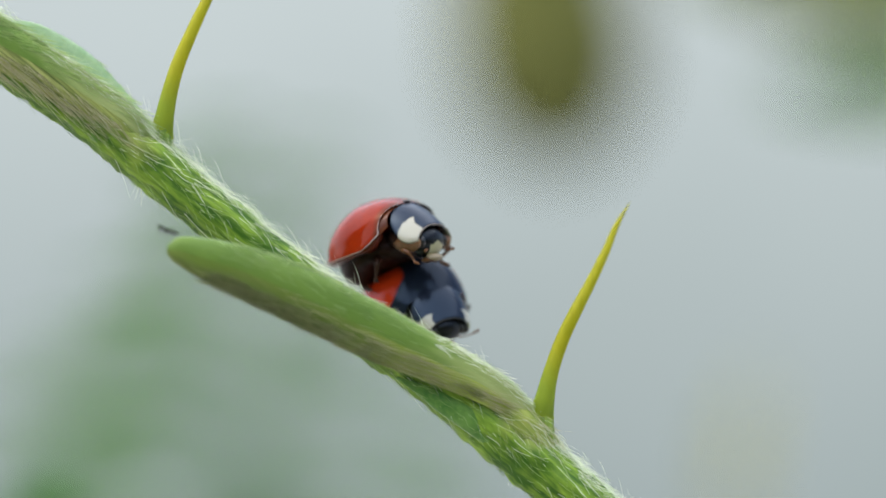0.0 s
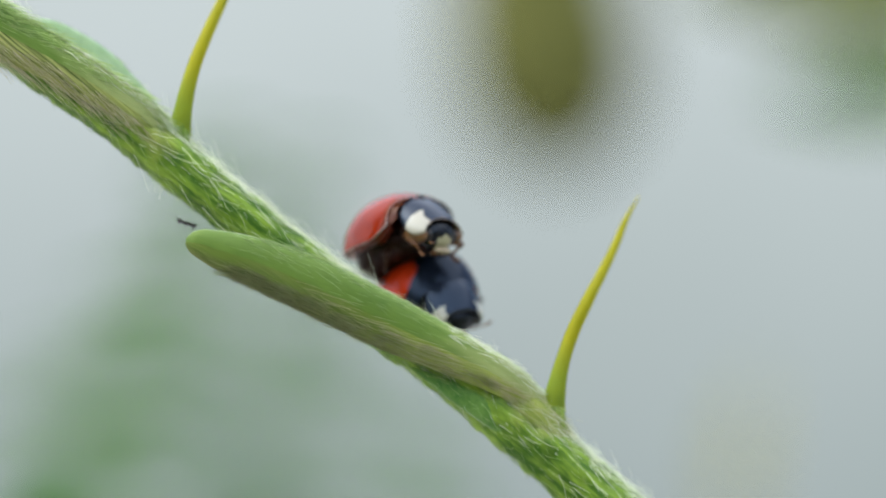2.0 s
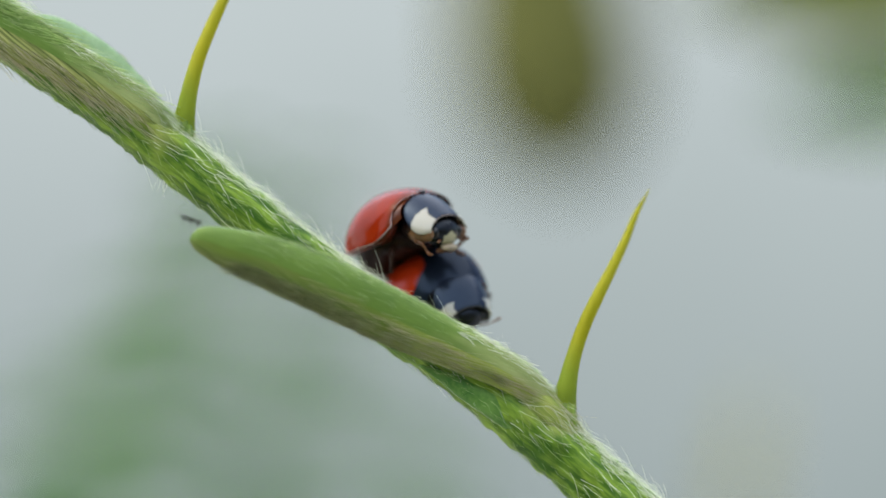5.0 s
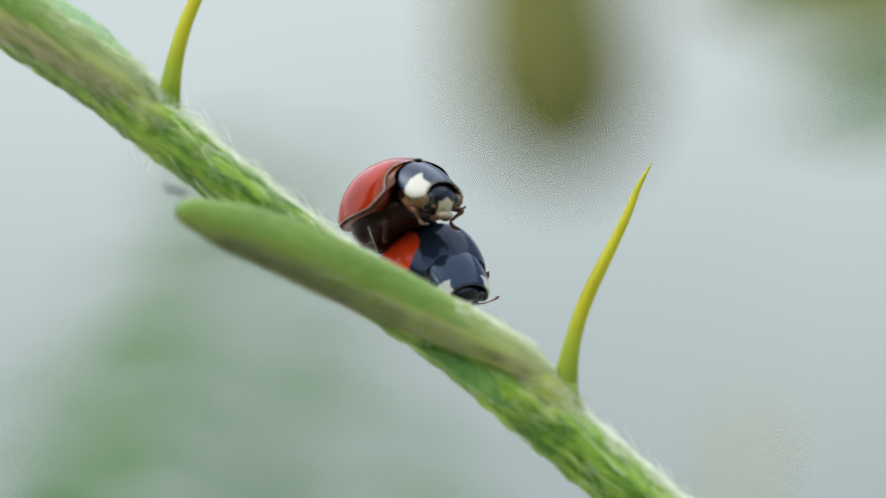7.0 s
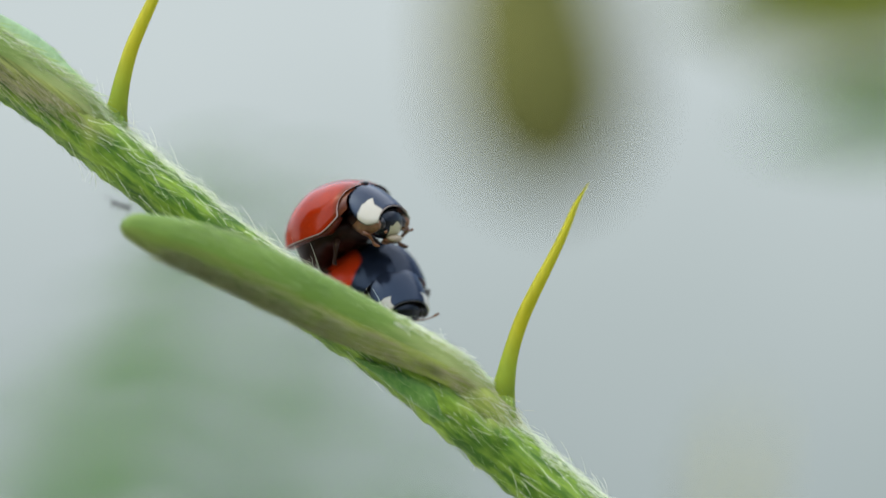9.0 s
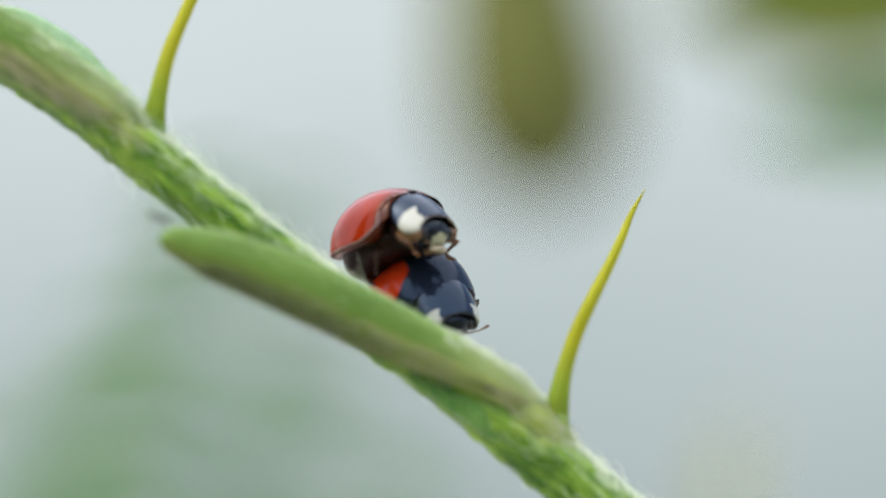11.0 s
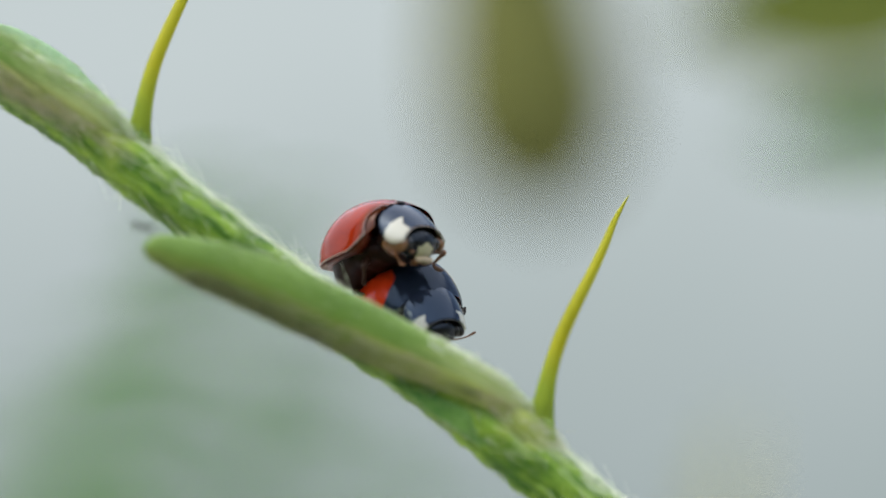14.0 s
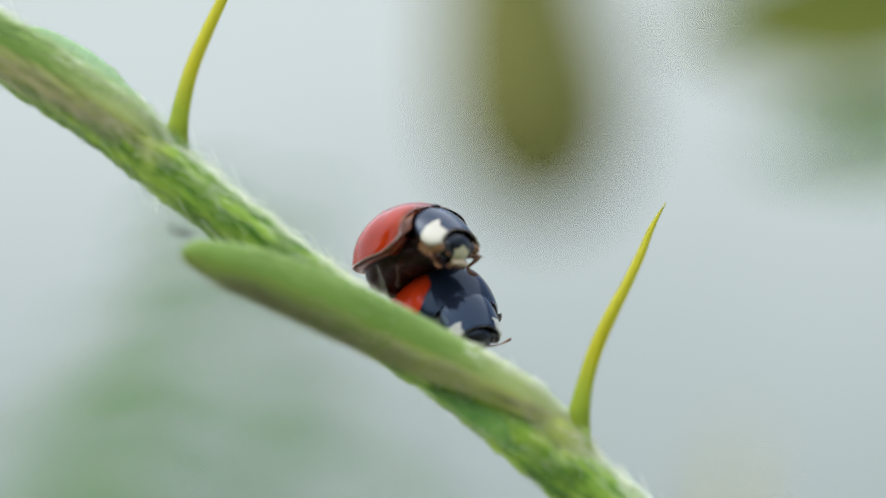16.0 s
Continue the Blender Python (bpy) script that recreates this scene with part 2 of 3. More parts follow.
# ---- mesh helpers ----
def part(name, verts, faces, mat, parent=None, label="", uv=None, marks=None, base=None, kind="", smooth=True):
    """Links a mesh, given in millimetres, as one object under its thing."""
    me = bpy.data.meshes.new(name)
    me.from_pydata([tuple(float(c) * MM for c in v) for v in verts], [], faces)
    me.materials.append(mat)
    if smooth:
        me.polygons.foreach_set("use_smooth", [True] * len(me.polygons))
    if uv is not None:
        layer = me.uv_layers.new(name="UVMap")
        loops = np.empty(len(me.loops), dtype=np.int32)
        me.loops.foreach_get("vertex_index", loops)
        layer.data.foreach_set("uv", np.asarray(uv, dtype=np.float32)[loops].ravel())
    if marks is not None:
        me.attributes.new("mark", "FLOAT", "POINT").data.foreach_set("value", np.asarray(marks, dtype=np.float32))
    if base is not None:
        me.attributes.new("base", "FLOAT", "POINT").data.foreach_set("value", np.asarray(base, dtype=np.float32))
    me.update()
    ob = new(name, me)
    ob.parent = parent
    if label or kind:
        tagged(ob, label, kind=kind)
    return ob


def spline(points, count):
    """A smooth line of evenly spread points through the given ones (any number of columns)."""
    p = np.array(points, float)
    d = np.concatenate([[0], np.cumsum(np.linalg.norm(np.diff(p[:, :3], axis=0), axis=1))])
    slope = np.gradient(p, d, axis=0)
    out = []
    for s in np.linspace(0, d[-1], count):
        i = min(np.searchsorted(d, s, side="right") - 1, len(d) - 2)
        h = d[i + 1] - d[i]
        u = (s - d[i]) / h
        out.append((2 * u**3 - 3 * u**2 + 1) * p[i] + (u**3 - 2 * u**2 + u) * h * slope[i]
                   + (-2 * u**3 + 3 * u**2) * p[i + 1] + (u**3 - u**2) * h * slope[i + 1])
    return np.array(out)


def frames_along(line, up=(0, -1, 0)):
    """Tangent and two cross axes at each point: the first lies away from 'up', the second near it."""
    t = np.gradient(line, axis=0)
    t /= np.linalg.norm(t, axis=1)[:, None]
    b = np.array(up) - (t @ np.array(up))[:, None] * t
    b /= np.linalg.norm(b, axis=1)[:, None]
    return t, np.cross(b, t), b


def tube(points, sides=24, count=60, wide=None, shape=None, up=(0, -1, 0)):
    """A closed tube along points (x, y, z, radius). shape(u, angle): factor on the radius. wide: (first axis, second axis) factors.
    Returns vertices, faces, uv in mm (along, around), and u, angle for each vertex."""
    line = spline(points, count)
    t, n, b = frames_along(line[:, :3], up)
    wide = wide or (1, 1)
    run = np.concatenate([[0], np.cumsum(np.linalg.norm(np.diff(line[:, :3], axis=0), axis=1))])
    verts, uv, par = [], [], []
    for i in range(count):
        for j in range(sides):
            a = 2 * math.pi * j / sides
            r = max(line[i, 3], 0.004) * (shape(i / (count - 1), a) if shape else 1)
            verts.append(line[i, :3] + r * (wide[0] * math.cos(a) * n[i] + wide[1] * math.sin(a) * b[i]))
            uv.append((run[i], a * 1.3))
            par.append((i / (count - 1), a))
    faces = [(i * sides + j, i * sides + (j + 1) % sides, (i + 1) * sides + (j + 1) % sides, (i + 1) * sides + j)
             for i in range(count - 1) for j in range(sides)]
    faces += [tuple(range(sides))[::-1], tuple(range((count - 1) * sides, count * sides))]
    return verts, faces, uv, par


def ball(center, radii, rings=14, sides=20, turn=None):
    verts, faces = [], []
    for i in range(rings + 1):
        for j in range(sides):
            a, b = math.pi * i / rings, 2 * math.pi * j / sides
            v = Vector((radii[0] * math.sin(a) * math.cos(b), radii[1] * math.sin(a) * math.sin(b), radii[2] * math.cos(a)))
            verts.append(tuple((turn @ v if turn else v) + Vector(center)))
    for i in range(rings):
        for j in range(sides):
            faces.append((i * sides + j, (i + 1) * sides + j, (i + 1) * sides + (j + 1) % sides, i * sides + (j + 1) % sides))
    return verts, faces


def joined(pieces):
    verts, faces = [], []
    for v, f in pieces:
        faces += [tuple(i + len(verts) for i in q) for q in f]
        verts += list(v)
    return verts, faces


def limb(points, sides=10, count=24):
    v, f, _, _ = tube(points, sides, count)
    return v, f


def hairs(roots, length, lean, width, rng, bend=0.25, spread=1.0):
    """Fine tapered hairs in one mesh. roots: (place, direction along, outward normal)."""
    verts, faces = [], []
    for place, along, out in roots:
        size = length * rng.uniform(0.5, 1.25)
        l = max(0.03, lean * rng.uniform(0.3, 1.8))
        side = np.cross(along, out)
        go = along + l * out + side * rng.normal(0, 0.2 * spread)
        go /= np.linalg.norm(go)
        curl = (out * rng.normal(-0.35 * l, 0.12) + side * rng.normal(0, 0.35 * spread)) * bend
        start = len(verts)
        for k in range(4):
            s = k / 3.3
            c = place - out * 0.03 + size * (go * s + curl * s * s)
            r = width * (1 - 0.75 * s)
            for j in range(3):
                a = 2.094 * j
                verts.append(c + r * (math.cos(a) * side + math.sin(a) * out))
        tip = len(verts)
        verts.append(place - out * 0.03 + size * (go + curl))
        for k in range(3):
            for j in range(3):
                a, b = start + 3 * k + j, start + 3 * k + (j + 1) % 3
                faces.append((a, b, b + 3, a + 3))
        faces += [(start + 9 + j, start + 9 + (j + 1) % 3, tip) for j in range(3)]
    return verts, faces


# ---- the setting ----
def setting():
    # unseen ground, coloured pale to bounce light up under leaves and beetles
    part("ground", [(-200000, -200000, 0), (200000, -200000, 0), (200000, 200000, 0), (-200000, 200000, 0)], [(0, 1, 2, 3)], PALE_GROUND)
    tagged(bpy.data.objects["ground"], "unseen pale ground far below that brightens undersides", "ground", kind="structure")
    # upright sheet whose glow, graded by height and noise, stands for the distance
    glow_sheet = bpy.data.materials.new("glowing_distance")
    glow_sheet.use_nodes = True
    n, l = glow_sheet.node_tree.nodes, glow_sheet.node_tree.links
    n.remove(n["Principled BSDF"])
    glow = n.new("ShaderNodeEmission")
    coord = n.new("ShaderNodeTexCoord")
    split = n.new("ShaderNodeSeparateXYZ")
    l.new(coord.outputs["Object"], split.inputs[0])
    glow_noise = n.new("ShaderNodeTexNoise")
    glow_noise.inputs["Scale"].default_value, glow_noise.inputs["Detail"].default_value = 2.2, 1
    l.new(coord.outputs["Object"], glow_noise.inputs["Vector"])
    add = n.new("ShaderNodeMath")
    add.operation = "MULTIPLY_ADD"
    l.new(glow_noise.outputs[0], add.inputs[0])
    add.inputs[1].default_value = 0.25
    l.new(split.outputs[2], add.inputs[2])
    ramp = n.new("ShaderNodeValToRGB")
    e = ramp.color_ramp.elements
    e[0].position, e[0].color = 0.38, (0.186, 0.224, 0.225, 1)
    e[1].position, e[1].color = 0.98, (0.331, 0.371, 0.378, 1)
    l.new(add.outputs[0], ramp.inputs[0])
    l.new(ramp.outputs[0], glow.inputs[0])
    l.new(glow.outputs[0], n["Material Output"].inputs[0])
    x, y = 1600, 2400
    back = part("backdrop", [(-x, y, -20), (x, y, -20), (x, y, 1500), (-x, y, 1500)], [(0, 1, 2, 3)], glow_sheet)
    tagged(back, "glowing pale grey sheet standing for the distance behind the plants", "backdrop", kind="structure")
    # tall plain unseen hedge, added behind the camera as a dark band in reflections
    y, h = -1700, 1300
    hedge = part("unseen_dark_wall", [(-6000, y, 0), (6000, y, 0), (6000, y, h), (-6000, y, h), (-6000, y - 600, 0), (6000, y - 600, 0), (6000, y - 600, h), (-6000, y - 600, h)],
                 [(0, 3, 2, 1), (4, 5, 6, 7), (3, 7, 6, 2), (0, 1, 5, 4), (0, 4, 7, 3), (1, 2, 6, 5)], DARK_WALL, smooth=False)
    tagged(hedge, "unseen dark green hedge added to darken reflections", "hedge", kind="structure")


setting()

# ---- the twig: stem, thorns, folded leaves, hair ----
STEM_LINE = [(-29.82, 0, 15.6, 1.4), (-25.25, 0, 12.17, 1.4), (-22.36, -0.2, 9.95, 1.4), (-18.07, -0.3, 7.01, 1.4), (-13.79, -0.3, 3.5, 1.28),
             (-9.53, -0.2, 0.11, 1.2), (-5.26, 0, -3.2, 1.25), (-0.97, 0.1, -6.12, 1.35), (3.31, -0.2, -9.53, 1.5), (6.16, -0.2, -12.09, 1.45),
             (9.01, -0.2, -14.57, 1.45), (13.57, -0.2, -18.51, 1.5), (18.14, -0.2, -22.36, 1.5)]
THORN_LINES = [
    [(4.66, 0.3, -9.75, 0.8), (4.86, -0.15, -8.85, 0.8), (5.06, -0.42, -8.0, 0.58), (5.38, -0.4, -6.52, 0.41), (6.05, -0.1, -4.54, 0.35), (6.77, 0.22, -3.06, 0.32), (7.55, 0.88, -1.64, 0.27), (8.33, 1.54, -0.11, 0.22), (8.92, 2.2, 1.19, 0.15), (9.67, 2.86, 2.43, 0.02)],
    [(-14.56, 0.4, 4.3, 0.75), (-14.38, 0.0, 5.2, 0.78), (-14.17, -0.25, 6.05, 0.56), (-13.84, -0.2, 7.73, 0.41), (-13.45, 0, 9.17, 0.36), (-12.84, 0.44, 10.78, 0.32), (-12.1, 1.1, 12.56, 0.27), (-11.41, 1.76, 14.17, 0.22), (-10.8, 2.42, 15.6, 0.15), (-10.15, 3.08, 17.0, 0.02)]]
COLLAR_LINES = [
    [(4.85, 0.1, -11.1, 1.2), (4.9, -0.25, -10.3, 1.0), (4.96, -0.45, -9.5, 0.78), (5.02, -0.5, -8.8, 0.58), (5.06, -0.5, -8.3, 0.44), (5.1, -0.5, -7.8, 0.34)],
    [(-14.38, 0.1, 3.9, 0.95), (-14.34, -0.15, 4.3, 0.86), (-14.29, -0.3, 4.8, 0.72), (-14.23, -0.4, 5.35, 0.56), (-14.19, -0.4, 5.8, 0.43), (-14.14, -0.4, 6.25, 0.33)]]
SHEATH_LINES = [
    [(0.4, -0.1, -6.5, 0.35), (2.0, -0.35, -7.45, 0.8), (3.3, -0.65, -8.4, 1.1), (4.4, -0.5, -9.4, 1.12), (5.5, -0.1, -10.9, 0.85)],
    [(-18.83, 0.0, 7.66, 0.32), (-17.23, -0.25, 6.71, 0.72), (-15.93, -0.45, 5.76, 0.92), (-14.85, -0.3, 4.95, 0.86), (-13.8, 0.0, 3.5, 0.7)]]
LEAF_LINES = [
    [(-13.41, -4.97, 0.03, 0.20), (-13.21, -4.95, 0.00, 0.46), (-12.70, -4.86, -0.08, 0.73), (-11.94, -4.68, -0.33, 0.93), (-10.05, -4.32, -0.94, 1.17), (-7.86, -3.82, -1.85, 1.35),
     (-5.12, -3.17, -3.20, 1.39), (-2.35, -2.52, -4.57, 1.31), (0.45, -1.87, -5.93, 1.06), (2.75, -1.50, -7.20, 0.86), (4.00, -0.75, -8.30, 0.72), (5.00, 0.10, -9.50, 0.55), (6.00, 1.00, -10.80, 0.30)],
    [(-33.17, -2.9, 16.56, 0.6), (-29.96, -2.7, 14.95, 1.1), (-25.98, -2.3, 12.55, 1.35), (-23.33, -2.0, 10.8, 1.3), (-20.65, -1.7, 9.32, 1.15), (-17.88, -1.5, 7.64, 1.0), (-15.92, -1.2, 6.3, 0.84), (-14.9, -0.7, 5.25, 0.66), (-13.9, 0.2, 4.1, 0.44), (-13.0, 1.0, 3.0, 0.25)]]

YOUNG_LINES = [
    [(-2.3, -0.8, -6.45, 0.05), (-1.3, -1.1, -6.95, 0.25), (-0.11, -1.3, -7.6, 0.5), (1.3, -1.35, -8.45, 0.62), (2.86, -1.1, -9.6, 0.55), (4.3, -0.5, -10.8, 0.3)],
    [(-20.83, -0.8, 7.98, 0.1), (-19.65, -1.1, 7.39, 0.3), (-18.36, -1.25, 6.59, 0.4), (-16.8, -1.25, 5.35, 0.42), (-15.55, -1.1, 4.42, 0.3), (-14.44, -0.9, 3.43, 0.15)],
    [(-22.2, 0.8, 11.35, 0.15), (-21.2, 1.0, 11.0, 0.5), (-19.9, 1.2, 10.15, 0.78), (-18.4, 1.2, 9.1, 0.82), (-16.9, 1.0, 7.9, 0.58), (-15.6, 0.7, 6.9, 0.25)],
]


def twig():
    rng = np.random.default_rng(4)
    root = tagged(new("thorny_twig"), "hairy green twig with yellow thorns and folded leaves", "plant")

    def ribs(u, a):
        p = Vector((u * 60, math.cos(a) * 1.2, math.sin(a) * 1.2))
        return 1 + 0.03 * math.cos(5 * a + 8 * u) + 0.1 * (noise.noise(p) + 0.9 * noise.noise(p * 3))

    v, f, uv, _ = tube(STEM_LINE, 48, 200, shape=ribs)
    marks = [max(1.0 - math.hypot(p[0] - x, p[2] - z) / 1.6 for x, z in ((4.2, -8.4), (-15.2, 5.8))) + 0.5 * noise.noise(Vector(p) * 1.2) - 0.65 for p in v]
    part("stem", v, f, STEM, root, uv=uv, marks=marks)
    stem_line = spline(STEM_LINE, 200)
    t, n, b = frames_along(stem_line[:, :3])
    for line in THORN_LINES:
        v, f, uv, _ = tube(line, 20, 40)
        part("thorn", v, f, THORN, root, "smooth yellow thorn, green at its foot", marks=[3.6 - 0.9 * q[0] for q in uv])
    for line in COLLAR_LINES:
        v, f, uv, _ = tube(line, 24, 24, shape=ribs)
        part("collar", v, f, STEM, root, "hairy green foot of a thorn", uv=uv, marks=[-0.8 + 0.15 * q[0] for q in uv])
        pts = spline(line, 30)
        t2, n2, b2 = frames_along(pts[:, :3])
        roots = []
        for _ in range(110):
            i, a = int(rng.integers(3, 29)), rng.uniform(0, 2 * math.pi)
            out = math.cos(a) * n2[i] + math.sin(a) * b2[i]
            roots.append((pts[i, :3] + out * pts[i, 3], t2[i], out))
        v, f = hairs([(p, -w, o) for p, w, o in roots], 1.9, 0.12, 0.016, rng, 0.6)
        part("collar_hair", v, f, HAIR, root, "fine white hair", kind="stuff", smooth=False)

    for line in SHEATH_LINES:
        v, f, uv, _ = tube(line, 36, 60, wide=(1, 0.85), shape=lambda u, a: 1 + 0.03 * math.cos(5 * a) + 0.05 * noise.noise(Vector((u * 5, math.cos(a) * 2, math.sin(a) * 2))))
        cx, cz = line[2][0] + 0.5, line[2][2] + 1.1
        marks = [0.3 - math.hypot(p[0] - cx, p[2] - cz) / 1.6 + 0.4 * noise.noise(Vector(p) * 1.3) for p in v]
        sheath = part("sheath", v, f, SHEATH, root, "yellow-green swollen node under a thorn", uv=uv, marks=marks)
        pts = spline(line, 40)
        t2, n2, b2 = frames_along(pts[:, :3])
        for name, skin, many, long, thick in (("sheath_hair", CREAM_HAIR, 260, 1.5, 0.014), ("white_hair", HAIR, 90, 1.3, 0.017)):
            roots = []
            for _ in range(many):
                i, a = int(rng.integers(2, 34)), rng.uniform(-0.5, 2.8)
                out = math.cos(a) * n2[i] + math.sin(a) * b2[i] * 0.85
                roots.append((pts[i, :3] + out * pts[i, 3], t2[i], out / np.linalg.norm(out)))
            v, f = hairs(roots, long, 0.09, thick, rng, 0.7)
            part(name, v, f, skin, sheath, kind="stuff", smooth=False)

    # Hair on the stem: pale and pressed along it, white and thick on its upper edge, curled below
    def stem_hairs(name, label, mat, count, angle, spread, back, length, lean, width, bend):
        roots = []
        for _ in range(count):
            i = int(rng.integers(2, 198))
            a = rng.normal(angle, spread)
            out = math.cos(a) * n[i] + math.sin(a) * b[i]
            roots.append((stem_line[i, :3] + out * stem_line[i, 3], -t[i] if back else t[i], out))
        v, f = hairs(roots, length, lean, width, rng, bend)
        part(name, v, f, mat, root, label, kind="stuff", smooth=False)

    stem_hairs("stem_hair", "fine pale green hair", SILK, 900, 1.0, 0.85, False, 1.6, 0.10, 0.014, 0.9)
    stem_hairs("white_streak_hair", "white hair pressed along the stem", HAIR, 400, 0.95, 0.75, False, 2.1, 0.08, 0.018, 0.8)
    stem_hairs("edge_hair", "fine white hair", HAIR, 2500, 0.05, 0.36, False, 1.6, 0.2, 0.011, 0.6)
    stem_hairs("standing_hair", "white standing hair", HAIR, 420, 0.0, 0.5, True, 1.3, 0.36, 0.012, 0.6)
    stem_hairs("long_hair", "long white standing hair", HAIR, 110, 0.1, 0.5, True, 2.0, 0.8, 0.017, 0.7)
    stem_hairs("curled_hair", "short curled hair", LEAF_HAIR, 700, 2.9, 0.5, False, 0.8, 0.3, 0.013, 1.3)

    for line, skin in zip(YOUNG_LINES, (BLUISH, BLUISH, MINT)):
        v, f, _, _ = tube(line, 20, 40, wide=(1, 0.4))
        part("young_leaf", v, f, skin, root, "small downy green leaf pressed to the stem")
        pts = spline(line, 40)
        t2, n2, b2 = frames_along(pts[:, :3])
        roots = []
        for _ in range(160):
            i, a = int(rng.integers(3, 37)), rng.uniform(-0.3, 3.4)
            out = math.cos(a) * n2[i] + 0.4 * math.sin(a) * b2[i]
            roots.append((pts[i, :3] + out * pts[i, 3], t2[i], out / np.linalg.norm(out)))
        v, f = hairs(roots, 0.8, 0.12, 0.012, rng, 0.6)
        part("leaf_hair", v, f, SILK, root, kind="stuff", smooth=False)

    for number, line in enumerate(LEAF_LINES):
        v, f, uv = leaf_half(line, 1)
        end = max(q[0] for q in uv)
        marks = [(q[0] - end + 7.2) * 0.25 + 0.7 * noise.noise(Vector((q[0] * 0.5, q[1] * 9, 0))) for q in uv]
        leaf = part("leaf", v, f, LEAF, root, "narrow folded leaf, green above", uv=uv, marks=marks)
        v, f, uv = leaf_half(line, -1)
        marks = [0.35 - (math.pi / 2 - q[1] / 1.3) * 0.7 + 0.5 * noise.noise(Vector((q[0] * 0.35, q[1] * 5, 7))) for q in uv]
        base = [(q[0] - end + (5.5 if number else 10.5)) * 0.24 + 0.6 * noise.noise(Vector((q[0] * 0.5, q[1] * 9, 3))) for q in uv]
        uv = [(q[0], q[1] + 0.22 * q[0]) for q in uv]
        part("underside", v, f, STRIPED if number else UNDER, leaf, "cream and brown striped underside" if number else "olive-brown striped underside", uv=uv, marks=marks, base=base)
        line_pts = spline(line, 120)
        t2, n2, b2 = frames_along(line_pts[:, :3])
        for name, mat, sign, many, long in (("silky_hair", SILK if number else LEAF_HAIR, 1, 500 if number else 380, 1.3), ("cream_hair", CREAM_HAIR, -1, 420, 2.3) if number else ("brown_hair", DULL_HAIR, -1, 2000, 1.6)):
            roots = []
            for _ in range(many):
                i = int(rng.integers(16, 117 if number or sign > 0 else 92))
                a = math.pi / 2 + sign * rng.uniform(0.15 if sign > 0 or number else 0.45, 1.75)
                out = 0.6 * math.cos(a) * n2[i] * -1 + math.sin(a) * b2[i]
                place = line_pts[i, :3] + line_pts[i, 3] * (-math.cos(a) * n2[i] * 1.0 + 0.55 * math.sin(a) * b2[i])
                roots.append((place, t2[i] + 0.2 * sign * n2[i] if number else -t2[i], out / np.linalg.norm(out)))
            v, f = hairs(roots, long, 0.06, 0.024 if number else 0.013, rng, 0.5, 0.35 if number else 0.5)
            part(name, v, f, mat, leaf, kind="stuff", smooth=False)
        if number == 0:
            roots = []
            for _ in range(520):
                i = int(rng.integers(24, 117))
                a = math.pi / 2 - rng.uniform(0.1, 1.5)
                out = -0.6 * math.cos(a) * n2[i] + math.sin(a) * b2[i]
                roots.append((line_pts[i, :3] + line_pts[i, 3] * (-math.cos(a) * n2[i] + 0.55 * math.sin(a) * b2[i]), t2[i] + 0.12 * n2[i], out / np.linalg.norm(out)))
            v, f = hairs(roots, 2.2, 0.04, 0.016, rng, 0.3, 0.35)
            part("cream_hair", v, f, CREAM_HAIR, leaf, "cream hair pressed to the underside", kind="stuff", smooth=False)
        roots = []
        for _ in range(650):
            i = int(rng.integers(14, 112))
            a = math.pi + rng.normal(0, 0.35)
            out = -math.cos(a) * n2[i] + 0.55 * math.sin(a) * b2[i]
            roots.append((line_pts[i, :3] + line_pts[i, 3] * out, t2[i], out / np.linalg.norm(out)))
        v, f = hairs(roots, 0.5, 0.3, 0.010, rng, 0.4)
        part("fringe_hair", v, f, SILK, leaf, "fine pale fringe", kind="stuff", smooth=False)
        roots = []
        for _ in range(260):
            i = int(rng.integers(70, 112))
            a = math.pi / 2 + rng.uniform(0.6, 1.9)
            out = -0.6 * math.cos(a) * n2[i] + math.sin(a) * b2[i]
            roots.append((line_pts[i, :3] + line_pts[i, 3] * (-math.cos(a) * n2[i] + 0.55 * math.sin(a) * b2[i]), t2[i], out / np.linalg.norm(out)))
        v, f = hairs(roots, 1.0, 0.12, 0.014, rng, 0.5)
        part("white_hair", v, f, HAIR, leaf, "white hair at the leaf's foot", kind="stuff", smooth=False)
    return root


def leaf_half(line, sign):
    """The upper (1) or lower (-1) half of a folded leaf: a flattened tube, split along its edge."""
    pts = spline(line, 90)
    t, n, b = frames_along(pts[:, :3])
    run = np.concatenate([[0], np.cumsum(np.linalg.norm(np.diff(pts[:, :3], axis=0), axis=1))])
    verts, uv, faces, sides = [], [], [], 20
    for i in range(len(pts)):
        for j in range(sides + 1):
            a = math.pi / 2 + sign * (math.pi * j / sides)
            wob = 1 + 0.03 * noise.noise(Vector((run[i] * 1.4, a, sign)))
            r = max(pts[i, 3], 0.01) * wob
            verts.append(pts[i, :3] + r * (-math.cos(a) * n[i] + 0.55 * math.sin(a) * b[i]))
            uv.append((run[i], a * 1.3))
    for i in range(len(pts) - 1):
        for j in range(sides):
            q = (i * (sides + 1) + j, i * (sides + 1) + j + 1, (i + 1) * (sides + 1) + j + 1, (i + 1) * (sides + 1) + j)
            faces.append(q if sign > 0 else q[::-1])
    return verts, faces, uv


twig_root = twig()


